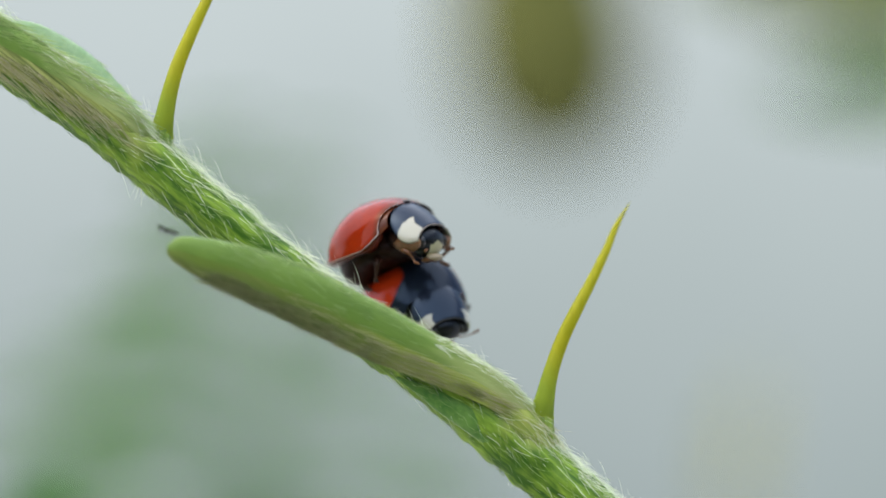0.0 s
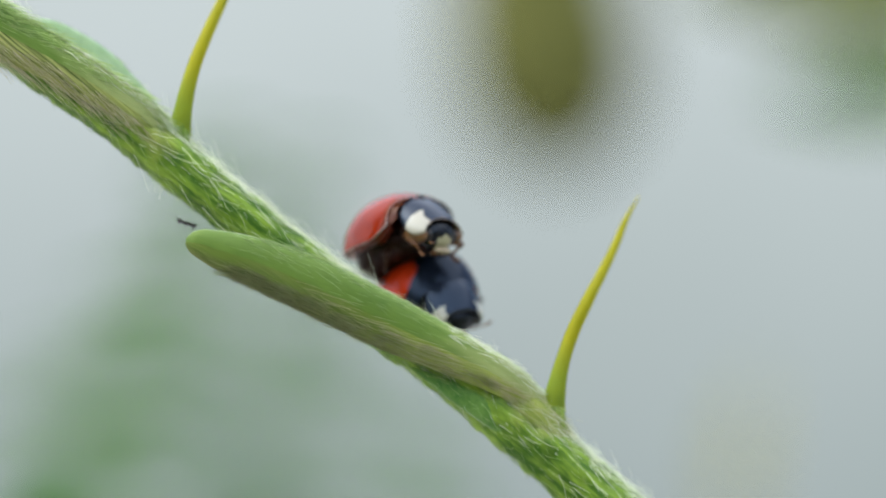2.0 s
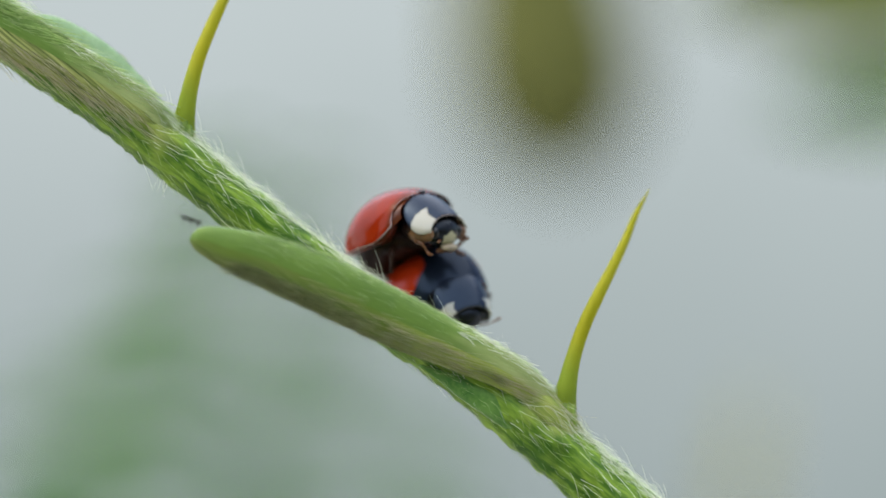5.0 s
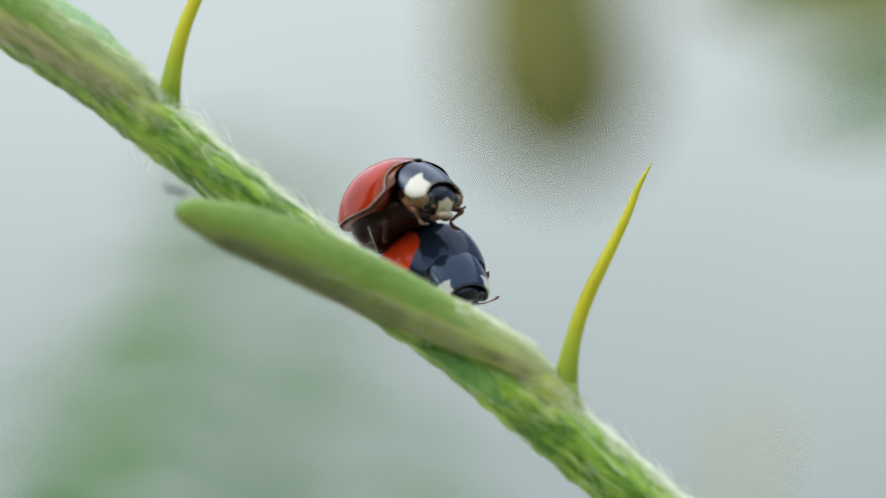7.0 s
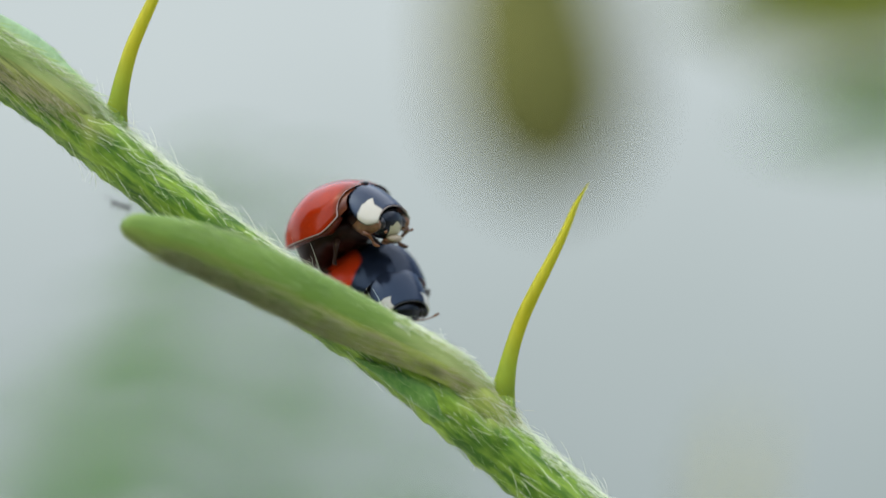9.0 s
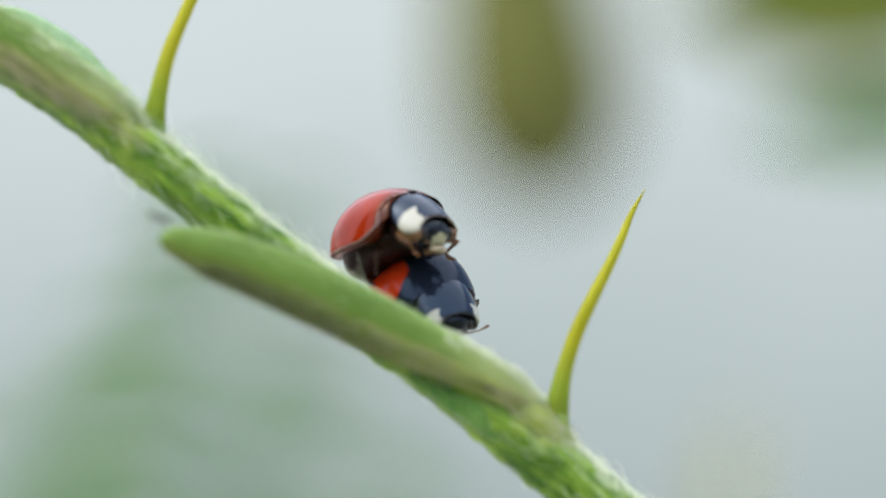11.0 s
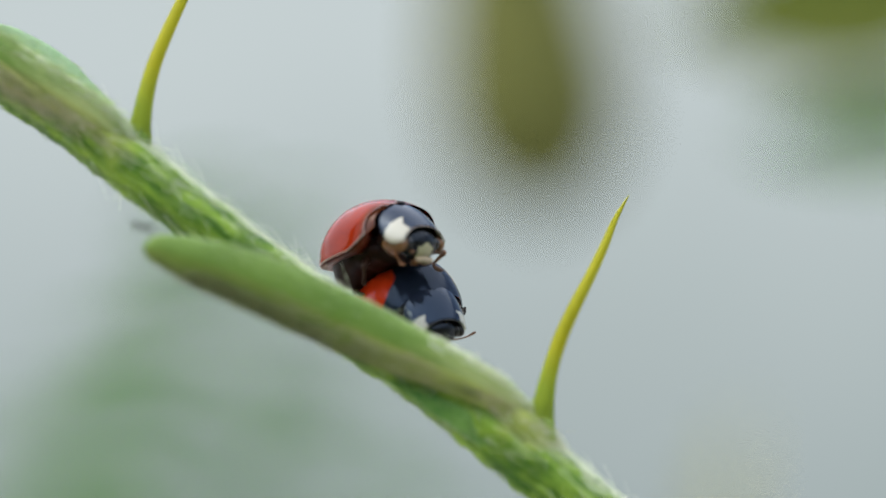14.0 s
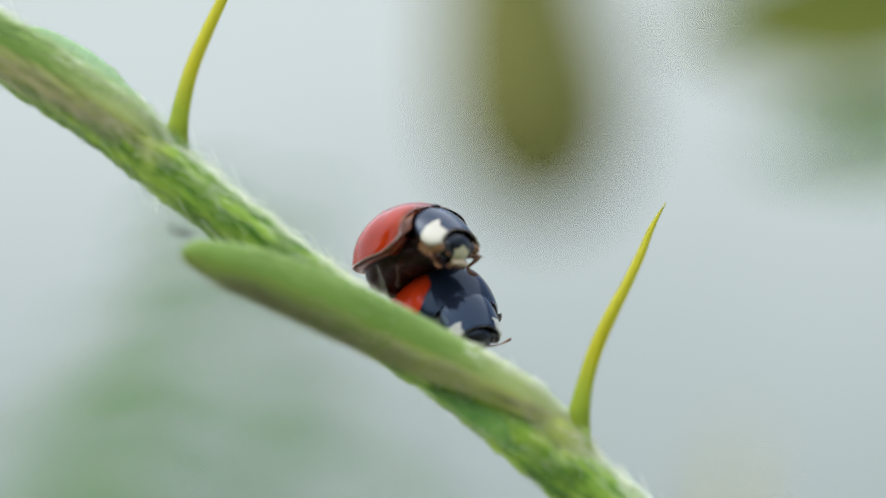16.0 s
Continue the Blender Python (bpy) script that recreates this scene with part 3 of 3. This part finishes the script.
# ---- the beetles: x forward, y to the left, z up ----
def wing_case_point(u, v, side, cut=0.62):
    """u: 0 at the tail to 1 at the shoulders; v: 0 at the seam to 1 at the rim. cut: how far the front edge is set back at the rim."""
    x = -3.05 + (4.7 - cut * v * v) * u
    c = (x + 0.55) / (2.5 if x < -0.55 else 2.75)
    half = 2.55 * max(0.0, 1 - abs(c) ** (2.3 if x < -0.55 else 3.1)) ** 0.46
    top = 2.4 * max(0.0, 1 - abs((x + 0.25) / 2.85) ** (1.95 if x < -0.25 else 2.25)) ** (0.8 if x < -0.25 else 0.53)
    a = v * math.pi / 2
    k = min(1.0, max(0.0, (x - 0.1) / 1.6))
    y = half * math.sin(a) ** (0.92 - 0.14 * k)
    z = top * math.cos(a) ** (0.9 - 0.22 * k) if v < 1 else 0.0
    k = min(1.0, max(0.0, (x + 2.4) / 3.9))
    rise = -0.15 + 0.12 * k * k * (3 - 2 * k) + 0.95 * max(0.0, (x - 0.2) / 1.5) ** 1.6
    return x, side * (y + 0.008), z + rise * v ** 3


def shield_point(u, v, low=0.0, round_off=0.7):
    """The neck shield: u from -1 to 1 across, v from 0 behind to 1 at its front edge; low: depth under its skin."""
    half = 1.63 - 0.37 * v * v + 0.1 * math.sin(math.pi * v) - 0.7 * low
    x = 1.28 + 1.58 * v - 0.1 * v * abs(u) ** 3 + 0.3 * (1 - v) * u * u - 0.5 * low
    top = 2.02 - 0.72 * v - 0.78 * v ** 2
    edge = 0.74 - 0.9 * v - 0.34 * math.sin(math.pi * v)
    return x, half * u, edge + (top - edge) * max(0.0, 1 - abs(u) ** 2.3) ** round_off - low


def cream_corner(u, v, tip=0.66, inner=0.47):
    """Above zero in the cream corners of the neck shield: a patch with a point inwards and a straight front. tip: how far forward the point lies."""
    if v < tip:
        edge = inner + 0.47 * ((tip - v) / 0.3) ** 0.65
    else:
        edge = inner + 0.15 * min(1.0, (v - tip) / 0.11)
    return abs(u) - edge + 0.04 * noise.noise(Vector((u * 7, v * 7, 0)))


def legs_of(root, wide_hold):
    """Six jointed legs, each with its hip as its origin. wide_hold: clasping with the front legs out wide."""
    near = [(1.6, -1.1, -0.3, 0.12), (1.84, -1.32, -0.46, 0.14), (2.08, -1.36, -0.6, 0.11), (2.18, -1.28, -0.82, 0.066), (2.2, -1.2, -1.0, 0.06), (2.24, -1.18, -1.12, 0.08), (2.34, -1.12, -1.2, 0.065), (2.42, -1.08, -1.24, 0.03)]
    far = [(1.6, 0.8, -0.35, 0.14), (2.0, 1.3, -0.42, 0.15), (2.22, 1.56, -0.56, 0.125), (2.06, 1.3, -0.82, 0.08), (1.92, 1.12, -1.05, 0.075), (1.98, 1.16, -1.22, 0.1), (2.16, 1.3, -1.36, 0.08), (2.24, 1.36, -1.4, 0.035)]
    if not wide_hold:
        near = [(1.3 + 0.6 * (x - 1.3), y * 0.75, z * 0.5, r * 0.8) for x, y, z, r in near]
        far = [(x, -y, z, r) for x, y, z, r in near]
    middle = [(0.1, 0.7, -0.4, 0.18), (0.2, 1.35, -0.5, 0.17), (0.3, 1.62, -0.75, 0.13), (0.15, 1.55, -1.05, 0.09), (-0.05, 1.45, -1.3, 0.085), (-0.12, 1.42, -1.42, 0.11), (-0.05, 1.4, -1.56, 0.05)]
    hind = [(-0.8, 0.6, -0.5, 0.2), (-1.3, 1.2, -1.0, 0.22), (-1.75, 1.4, -1.4, 0.18), (-1.6, 1.3, -1.9, 0.13), (-1.4, 1.2, -2.4, 0.12), (-1.2, 1.15, -2.6, 0.1), (-1.0, 1.1, -2.65, 0.04)]
    made = []
    for shape, skin, say, side, reach in ((near, LEG, "amber-brown jointed front leg", 1, 1.0), (far, LEG, "amber-brown jointed front leg", 1, 1.0),
                                          (middle, SHANK, "dark brown jointed leg", -1, 1.0 if wide_hold else 0.65), (middle, SHANK, "dark brown jointed leg", 1, 1.0 if wide_hold else 0.65),
                                          (hind, SHANK, "dark brown jointed leg", -1, 0.65), (hind, SHANK, "dark brown jointed leg", 1, 0.65)):
        line = [(x, y * side * reach, z * reach, r) for x, y, z, r in shape]
        hip = line[0][:3]
        ob = part("leg", *limb([(x - hip[0], y - hip[1], z - hip[2], r) for x, y, z, r in line], 12, 48), skin, root, say)
        ob.location = Vector(hip) * MM
        made.append(ob)
    return made


def beetle(name, label, case, size, red_spot=False, feeler=0.55):
    root = tagged(new(name), label, "beetle", group="mating beetles")
    root.scale = (size, size, size)
    neck = 0.99 if red_spot else 1.0  # scale of shield and head about the neck

    def small(verts):
        return [tuple(c + (p - c) * neck for p, c in zip(v, (2.0, 0.0, 0.6))) + tuple(v[3:]) for v in verts]

    def sized(mesh):
        return small(mesh[0]), mesh[1]

    rows, cols = 56, 32
    cut = 0.2 if red_spot else 0.42
    for side in (-1, 1):
        verts, marks, faces = [], [], []
        for i in range(rows + 1):
            for j in range(cols + 1):
                u, v = 0.5 - 0.5 * math.cos(math.pi * i / rows), j / cols
                x, y, z = wing_case_point(u, v, side, cut)
                if red_spot:  # a higher, longer back
                    x -= 0.3 * max(0.0, -0.4 - x)
                    z *= 1 + 0.3 * min(1.0, max(0.0, (1.6 - x) / 1.6)) - 0.1 * min(1.0, max(0.0, (x - 0.6) / 0.9)) * math.sin(math.pi * v)
                    y *= 1 - 0.11 * min(1.0, max(0.0, x / 1.5)) ** 1.5 + 0.15 * min(1.0, max(0.0, (0.7 - x) / 2.2))
                else:  # a shallow dent before the shoulder, and a slightly turned-up margin
                    z -= 0.05 * math.exp(-((x - 0.75) / 0.3) ** 2 - ((v - 0.6) / 0.14) ** 2)
                    y += side * 0.05 * max(0.0, (v - 0.9) / 0.1)
                verts.append((x, y, z))
                if red_spot:
                    d = (abs((x + 0.45) / 1.2) ** 2.6 + abs((v - (0.65 if side < 0 else 0.74)) / (0.37 if side < 0 else 0.3)) ** 2.6) ** (1 / 2.6)
                    marks.append(1 - d + 0.08 * noise.noise(Vector((x, y, z)) * 2))
                else:
                    marks.append(u - 0.955 + 0.02 * noise.noise(Vector((x, y, z)) * 3))
        for i in range(rows):
            for j in range(cols):
                a = i * (cols + 1) + j
                q = (a, a + 1, a + cols + 2, a + cols + 1)
                faces.append(q if side < 0 else q[::-1])
        wing = part("wing_case", verts, faces, case, root, marks=marks)
        wide = 0.042 if not red_spot else 0.035
        rim = [(*wing_case_point(0.01 + 0.99 * k / 40, 1, side, cut), wide) for k in range(41)]
        lip = [(*wing_case_point(1, 1 - 0.8 * k / 16, side, cut), wide * max(0.16, 0.8 - k / 6)) for k in range(1, 17)]
        part("rim", *limb(rim if red_spot else rim + lip, 8, 110), RIM if not red_spot else DARK, wing, "pale wing-case edge" if not red_spot else "")
        strip, quads = [], []
        for k in range(41):
            x, y, z, _ = rim[k]
            w = 0.26 + 0.2 * math.sin(math.pi * k / 40)
            strip += [(x, y, z), (x * (1 - 0.4 * w) - 0.1 * w, y * (1 - w), z - 0.02), (x * (1 - 0.4 * w) - 0.1 * w, y * (1 - w), z - 0.12)]
        for k in range(40):
            for a, b in ((0, 1), (1, 2), (2, 0)):
                q = (3 * k + a, 3 * k + b, 3 * k + 3 + b, 3 * k + 3 + a)
                quads.append(q if side < 0 else q[::-1])
        part("fold", strip, quads, FOLD if not red_spot else DARK, wing, "red-brown inner edge" if not red_spot else "")
        if red_spot:
            continue
        # the amber shoulder under the set-back front edge
        verts, faces = [], []
        for i in range(15):
            for j in range(19):
                x, y, z = wing_case_point(0.55 + 0.44 * i / 14, 0.04 + 0.96 * j / 18, side, 0.0)
                verts.append((x, y * 0.95, z * 0.95 - 0.03))
        for i in range(14):
            for j in range(18):
                a = i * 19 + j
                q = (a, a + 1, a + 20, a + 19)
                faces.append(q if side < 0 else q[::-1])
        part("shoulder", verts, faces, AMBER, wing, "amber-brown shoulder")
    part("scutellum", *ball((1.4, 0, 1.72 if red_spot else 1.9), (0.3, 0.34, 0.12)), DARK, root, "small black plate between wing cases and shield")
    # belly and chest
    bv, bf = ball((-0.75, 0, -0.05), (2.1, 1.85, 0.85), 24, 40, Matrix.Rotation(radians(90), 3, "Y") @ Matrix.Diagonal((0.85 / 2.1, 1, 2.1 / 0.85)))
    bv = [(x, y, z - (0.05 * math.cos(9 * x) + 0.12 * noise.noise(Vector((x, y, z)) * 1.2) + 0.7 * math.exp(-((x + 1.75) / 0.8) ** 2) if z < -0.2 else 0)) for x, y, z in bv]
    part("belly", bv, bf, BELLY, root, "dark brown ribbed belly")
    part("chest", *ball((1.5, 0, 0.3), (0.95, 1.5, 0.75)), BELLY, root, "dark brown chest")
    for side in (-1, 1):
        cv, cf = ball((1.95, 1.12 * side, -0.12), (0.8, 0.36, 0.46), 16, 24, Matrix.Rotation(radians(16), 3, "Y"))
        part("side_plate", small(cv), cf, CHEST if not red_spot else DARK, root, "amber-brown plate under the shield's edge" if not red_spot else "black plate under the shield's edge")
    # neck shield, arched over the head and steep in front, with a thin turned edge
    verts, marks, faces, un, vn = [], [], [], 56, 30
    for low in (0, 0.09):
        for i in range(vn + 1):
            for j in range(un + 1):
                u, v = 2 * j / un - 1, i / vn
                verts.append(shield_point(u, v, low, 0.55 if red_spot else 0.7))
                marks.append(cream_corner(u, v, 0.76, 0.58) if red_spot else cream_corner(u, v))
    k = (vn + 1) * (un + 1)
    for i in range(vn):
        for j in range(un):
            a = i * (un + 1) + j
            faces.append((a, a + 1, a + un + 2, a + un + 1))
            faces.append((k + a, k + a + un + 1, k + a + un + 2, k + a + 1))
    ring = [j for j in range(un + 1)] + [i * (un + 1) + un for i in range(1, vn + 1)] + [vn * (un + 1) + j for j in range(un - 1, -1, -1)] + [i * (un + 1) for i in range(vn - 1, 0, -1)]
    for p, q in zip(ring, ring[1:] + ring[:1]):
        faces.append((p, k + p, k + q, q))
    shield = part("neck_shield", small(verts), faces, SHIELD, root, "glossy black neck shield with cream corners", marks=marks)
    part("front_edge", *limb(small([(*shield_point(0.84 * (k / 20 - 1), 1.0, 0.03), 0.036) for k in range(41)]), 8, 60), TAN if not red_spot else DARK, shield, "thin tan front edge" if not red_spot else "")
    # broad head filling the shield's front, with cream face, eyes, feelers, mouth
    turn = Matrix.Rotation(radians(24), 3, "Y")
    hv, hf = ball((2.22, 0, -0.2), (0.66, 1.06, 0.74), 32, 44, turn)
    hm = []
    for x, y, z in hv:
        top = -0.36 + 0.09 * math.cos(9.5 * y) - 0.16 * y * y
        hm.append(min(0.46 + 0.12 * (z + 0.4) - abs(y), top - z, (x - 2.35) * 2) if not red_spot else -1.0)
    head = part("head", small(hv), hf, HEAD, root, "black head with a cream face" if not red_spot else "black head", marks=hm)
    part("lip", *sized(ball((2.5, 0, -0.98), (0.3, 0.5, 0.17), 14, 24, Matrix.Rotation(radians(35), 3, "Y"))), PALE_LIP if not red_spot else LEG, head, "beige lip")
    part("jaws", *sized(joined([ball((2.3, 0.32, -1.06), (0.3, 0.26, 0.15)), ball((2.3, -0.32, -1.06), (0.3, 0.26, 0.15)), ball((2.52, 0.24, -1.14), (0.12, 0.09, 0.08)), ball((2.52, -0.24, -1.14), (0.12, 0.09, 0.08))])), LEG, head, "brown jaws")
    for side in (-1, 1):
        part("eye", *sized(ball((2.52, 0.8 * side, -0.22), (0.24, 0.2, 0.3))), DARK, head, "black eye")
        path = [(2.62 + (0.2 if red_spot else 0.5) * k * feeler, (0.62 + (1.2 if red_spot else 0.85) * k * feeler) * side, -0.62 + (0.3 if red_spot else -0.12) * k * feeler - 0.1 * math.sin(3 * k), r) for k, r in ((0, 0.05), (0.3, 0.036), (0.6, 0.034), (0.82, 0.06), (0.94, 0.065), (1, 0.03))]
        part("feeler", *limb(small(path)), LEG, head, "brown clubbed feeler")
    return root, legs_of(root, not red_spot)


def seat(yaw, pitch, roll, anchor, place, size=1.0):
    """A beetle's pose on the twig: its heading turned from +x towards the lens by yaw, its head raised by pitch, leaning by roll;
    the point anchor of its body lies at place."""
    turn = Matrix.Rotation(radians(-yaw), 4, "Z") @ Matrix.Rotation(radians(-pitch), 4, "Y") @ Matrix.Rotation(radians(roll), 4, "X")
    at = Vector(place) - turn @ (Vector(anchor) * size)
    return Matrix.Translation(at * MM) @ turn


UPPER_SEAT = dict(yaw=0, pitch=0, roll=0, anchor=(2.1, 0, 1.4), place=(0, 0, 0), size=1.09)
LOWER_SEAT = dict(yaw=57, pitch=-10, roll=6, anchor=(2.1, 0, 1.4), place=(0.02, 2.0, -2.56), size=1.0)
upper, upper_legs = beetle("red_beetle", "glossy red ladybird with black and cream head, riding another", RED, 1.09)
lower, _ = beetle("black_beetle", "glossy black ladybird with an orange-red spot, on the twig", BLACK_RED, 1.0, True, 1.0)


# ---- the tiny black insect by the leaf's tip ----
def midge():
    root = tagged(new("tiny_insect"), "tiny black winged insect by the leaf tip", "insect")
    part("body", *joined([ball((0, 0, 0), (0.26, 0.1, 0.1)), ball((-0.34, 0, 0.05), (0.15, 0.11, 0.12)), ball((0.33, 0, -0.03), (0.2, 0.09, 0.09))]), DARK, root)
    for side in (-1, 1):
        part("wing", *ball((0.3, 0.12 * side, 0.08), (0.42, 0.12, 0.012)), WING, root, "clear wing")
        part("feeler", *limb([(-0.45, 0.04 * side, 0.08, 0.014), (-0.62, 0.1 * side, 0.2, 0.012), (-0.85, 0.16 * side, 0.22, 0.008)], 6, 10), DARK, root)
        for x in (-0.2, 0.0, 0.2):
            part("leg", *limb([(x, 0.05 * side, -0.05, 0.016), (x * 1.4, 0.22 * side, 0.0, 0.014), (x * 1.9, 0.3 * side, -0.32, 0.01)], 6, 10), DARK, root)
    return root


insect = midge()


# ---- plants out of focus behind ----
def blade(length, half, curl=0.15, fold=0.2, n=14, m=6):
    """A leaf blade from the origin along +x, with a fold and a curl, 0.4 mm thick at its rib."""
    verts, faces = [], []
    for lower in (0, 1):
        for i in range(n + 1):
            u = i / n
            w = half * math.sin(math.pi * min(1, u * 0.97 + 0.03)) ** 0.8 * (1.15 - 0.4 * u)
            for j in range(m + 1):
                s = 2 * j / m - 1
                verts.append((length * u, w * s, -curl * length * u * u + fold * abs(s) * w - lower * 0.4 * (1 - abs(s))))
    for lower in (0, 1):
        for i in range(n):
            for j in range(m):
                a = lower * (n + 1) * (m + 1) + i * (m + 1) + j
                q = (a, a + 1, a + m + 2, a + m + 1)
                faces.append(q[::-1] if lower else q)
    return verts, faces


def moved(mesh, m):
    v, f = mesh
    return [tuple(m @ Vector(p)) for p in v], f


def aim(place, direction, roll=0):
    """The pose, in mm, of a blade at place that points along direction."""
    d = Vector(direction).normalized()
    return Matrix.Translation(place) @ d.to_track_quat("X", "Z").to_matrix().to_4x4() @ Matrix.Rotation(radians(roll), 4, "X")


def at_far(px, py, dist):
    """A place in mm, in the frame of the resting camera: px, py run from -1 to 1 across the width, dist in mm from the lens."""
    k = math.tan(radians(10)) * dist
    return Vector((px * k, dist - BACK * 1000, HEIGHT * 1000 + py * k))


def hanging_pod():
    root = tagged(new("hanging_pod"), "olive-brown seed pod hanging on a green stalk", "plant")
    p = at_far(0.236, 0.433, 1400)
    c = [(p.x - 38, p.y + 6, p.z + 248, 19), (p.x - 24, p.y, p.z + 122, 22), (p.x - 12, p.y, p.z + 50, 27)]
    part("stalk", *limb(c, 12, 40), FAR_LEAF, root, "green stalk")
    c = [(p.x - 12, p.y, p.z + 98, 36), (p.x - 4, p.y, p.z + 34, 48), (p.x + 1, p.y, p.z - 2, 51), (p.x + 3, p.y, p.z - 30, 43), (p.x + 4, p.y, p.z - 50, 27), (p.x + 4, p.y, p.z - 62, 4)]
    part("pod", *limb(c, 24, 60), POD, root, "olive-brown pod")


def leafy_shoot(name, label, mat, stem, leaves):
    """A shoot: a stem along points and blades (place, direction, length, half width, roll, skin)."""
    root = tagged(new(name), label, "plant")
    part("stem", *limb(stem, 10, 30), mat, root)
    for place, way, length, half, roll, *skin in leaves:
        part("leaf", *moved(blade(length, half), aim(place, way, roll)), skin[0] if skin else mat, root)
    return root


def corner_shoots():
    a = at_far(1.17, 0.592, 855)
    leafy_shoot("broad_leaf_shoot", "green leafy shoot hanging above", FAR_LEAF,
                [(a.x + 26.6, a.y, a.z + 38, 1.6), (a.x + 13.3, a.y, a.z + 13.3, 1.3), (a.x, a.y, a.z - 11.4, 1), (a.x, a.y + 9.5, a.z - 26.6, 0.7)],
                [((a.x + 10, a.y, a.z + 9), (-1, 0, 0.02), 104, 27, -80), ((a.x + 14, a.y + 9.5, a.z - 29), (-1, 0, -0.03), 78, 14, -75, PALE_LEAF)])
    a = at_far(-1.02, -0.545, 260)
    leafy_shoot("low_leaf_shoot", "dark green leaf low behind the twig", LOW_LEAF,
                [(a.x - 20.8, a.y, a.z - 18.2, 1), (a.x - 13, a.y, a.z - 7.8, 0.8), (a.x - 7.8, a.y, a.z, 0.5)],
                [((a.x + 2.6, a.y, a.z - 22.1), (0.12, 0, 1), 26, 6.5, 80), ((a.x + 7.8, a.y + 5.2, a.z - 28.6), (0.3, 0, 1), 23, 5.2, 80)])
    a = at_far(0.62, -0.38, 1300)
    leafy_shoot("straw_coloured_shoot", "pale straw-coloured leaf far behind", STRAW,
                [(a.x + 7, a.y, a.z - 160, 2), (a.x + 4, a.y, a.z - 65, 1.5), (a.x, a.y, a.z, 1)],
                [((a.x + 4, a.y, a.z - 56), (0.2, 0, 1), 84, 11, 80)])


def feathery_leaf(start, end, count, reach, tilt, droop, sweep, slim):
    """A feathery leaf: a midrib with pairs of slender leaflets."""
    root = tagged(new("feathery_leaf"), "feathery grey-green leaf with slender paired leaflets", "plant", group="feathery leaves")
    s, e = Vector(start), Vector(end)
    mid = (s + e) / 2 + Vector((0, 0, droop))
    line = [(*s, 0.5), (*mid, 0.45), (*e, 0.25)]
    part("midrib", *limb(line, 8, 24), FERN, root)
    pts = spline(line, count)
    way = (e - s).normalized()
    rng = random.Random(count * 7 + int(reach))
    for k, q in enumerate(pts):
        for sgn in (-1, 1):
            d = way * (sweep + rng.uniform(-0.12, 0.12)) + Vector((-way.z, rng.uniform(-0.3, 0.3), way.x)) * sgn
            size = reach * (1.0 if sgn > 0 else 0.5) * rng.uniform(0.8, 1.15) * (0.55 + 0.45 * math.sin(math.pi * (k + 1) / (count + 1)))
            part("leaflet", *moved(blade(size, size * slim * (1.0 if sgn > 0 else 1.5), 0.1, 0.1, 8, 4), aim(q[:3], d, tilt if d.x > 0 else -tilt)), FERN, root)
    return root


def background_plants():
    hanging_pod()
    corner_shoots()
    for (x0, y0), (x1, y1), d, n, r, sweep, slim in (((-0.62, -0.90), (-0.50, -0.04), 700, 8, 66.0, -0.25, 0.10), ((-0.22, -0.92), (-0.14, -0.26), 700, 6, 50.0, -0.25, 0.11),
                                                     ((-0.60, -0.37), (-0.54, -0.13), 300, 3, 17.0, -0.22, 0.12), ((-0.27, -0.30), (-0.21, -0.06), 420, 3, 12.0, -0.3, 0.16),
                                                     ((-0.02, -0.78), (0.06, -0.46), 420, 4, 15.0, -0.3, 0.12), ((-0.30, -0.06), (-0.26, 0.26), 420, 4, 14.0, -0.3, 0.13),
                                                     ((-0.50, -0.04), (-0.46, 0.3), 420, 5, 18.0, -0.3, 0.13), ((-0.90, -0.80), (-0.80, -0.20), 560, 5, 26.0, -0.25, 0.09)):
        feathery_leaf(at_far(x0, y0, d), at_far(x1, y1, d + 4), n, r, 60, 0.5, sweep, slim)


background_plants()


def motions():
    """Keys the twig and all that sits on it."""
    walk(twig_root, [(t, sway_pose(t)) for t in TIMES])
    walk(lower, [(t, sway_pose(t) @ seat(**LOWER_SEAT)) for t in TIMES])
    rows = []
    for t in TIMES:
        x, y, z, turn, nod, lean = blend(SHIFT, t)
        s = dict(UPPER_SEAT)
        s["place"], s["yaw"], s["pitch"], s["roll"] = (x, y, z), turn, nod, lean
        rows.append((t, sway_pose(t) @ seat(**s)))
    walk(upper, rows)
    # the clasping front legs stretch down as the body rises from the lower beetle
    for leg in upper_legs[:2]:
        hip = Matrix.Translation(leg.location)
        walk(leg, [(t, hip @ Matrix.Rotation(radians(42 * max(0.0, blend(SHIFT, t)[2] - 2.0)), 4, "Y")) for t in TIMES])
    walk(insect, [(t, sway_pose(t) @ pose(-13.25 * MM, -6.3 * MM, 0.92 * MM, 0, 14, 8)) for t in TIMES])


motions()
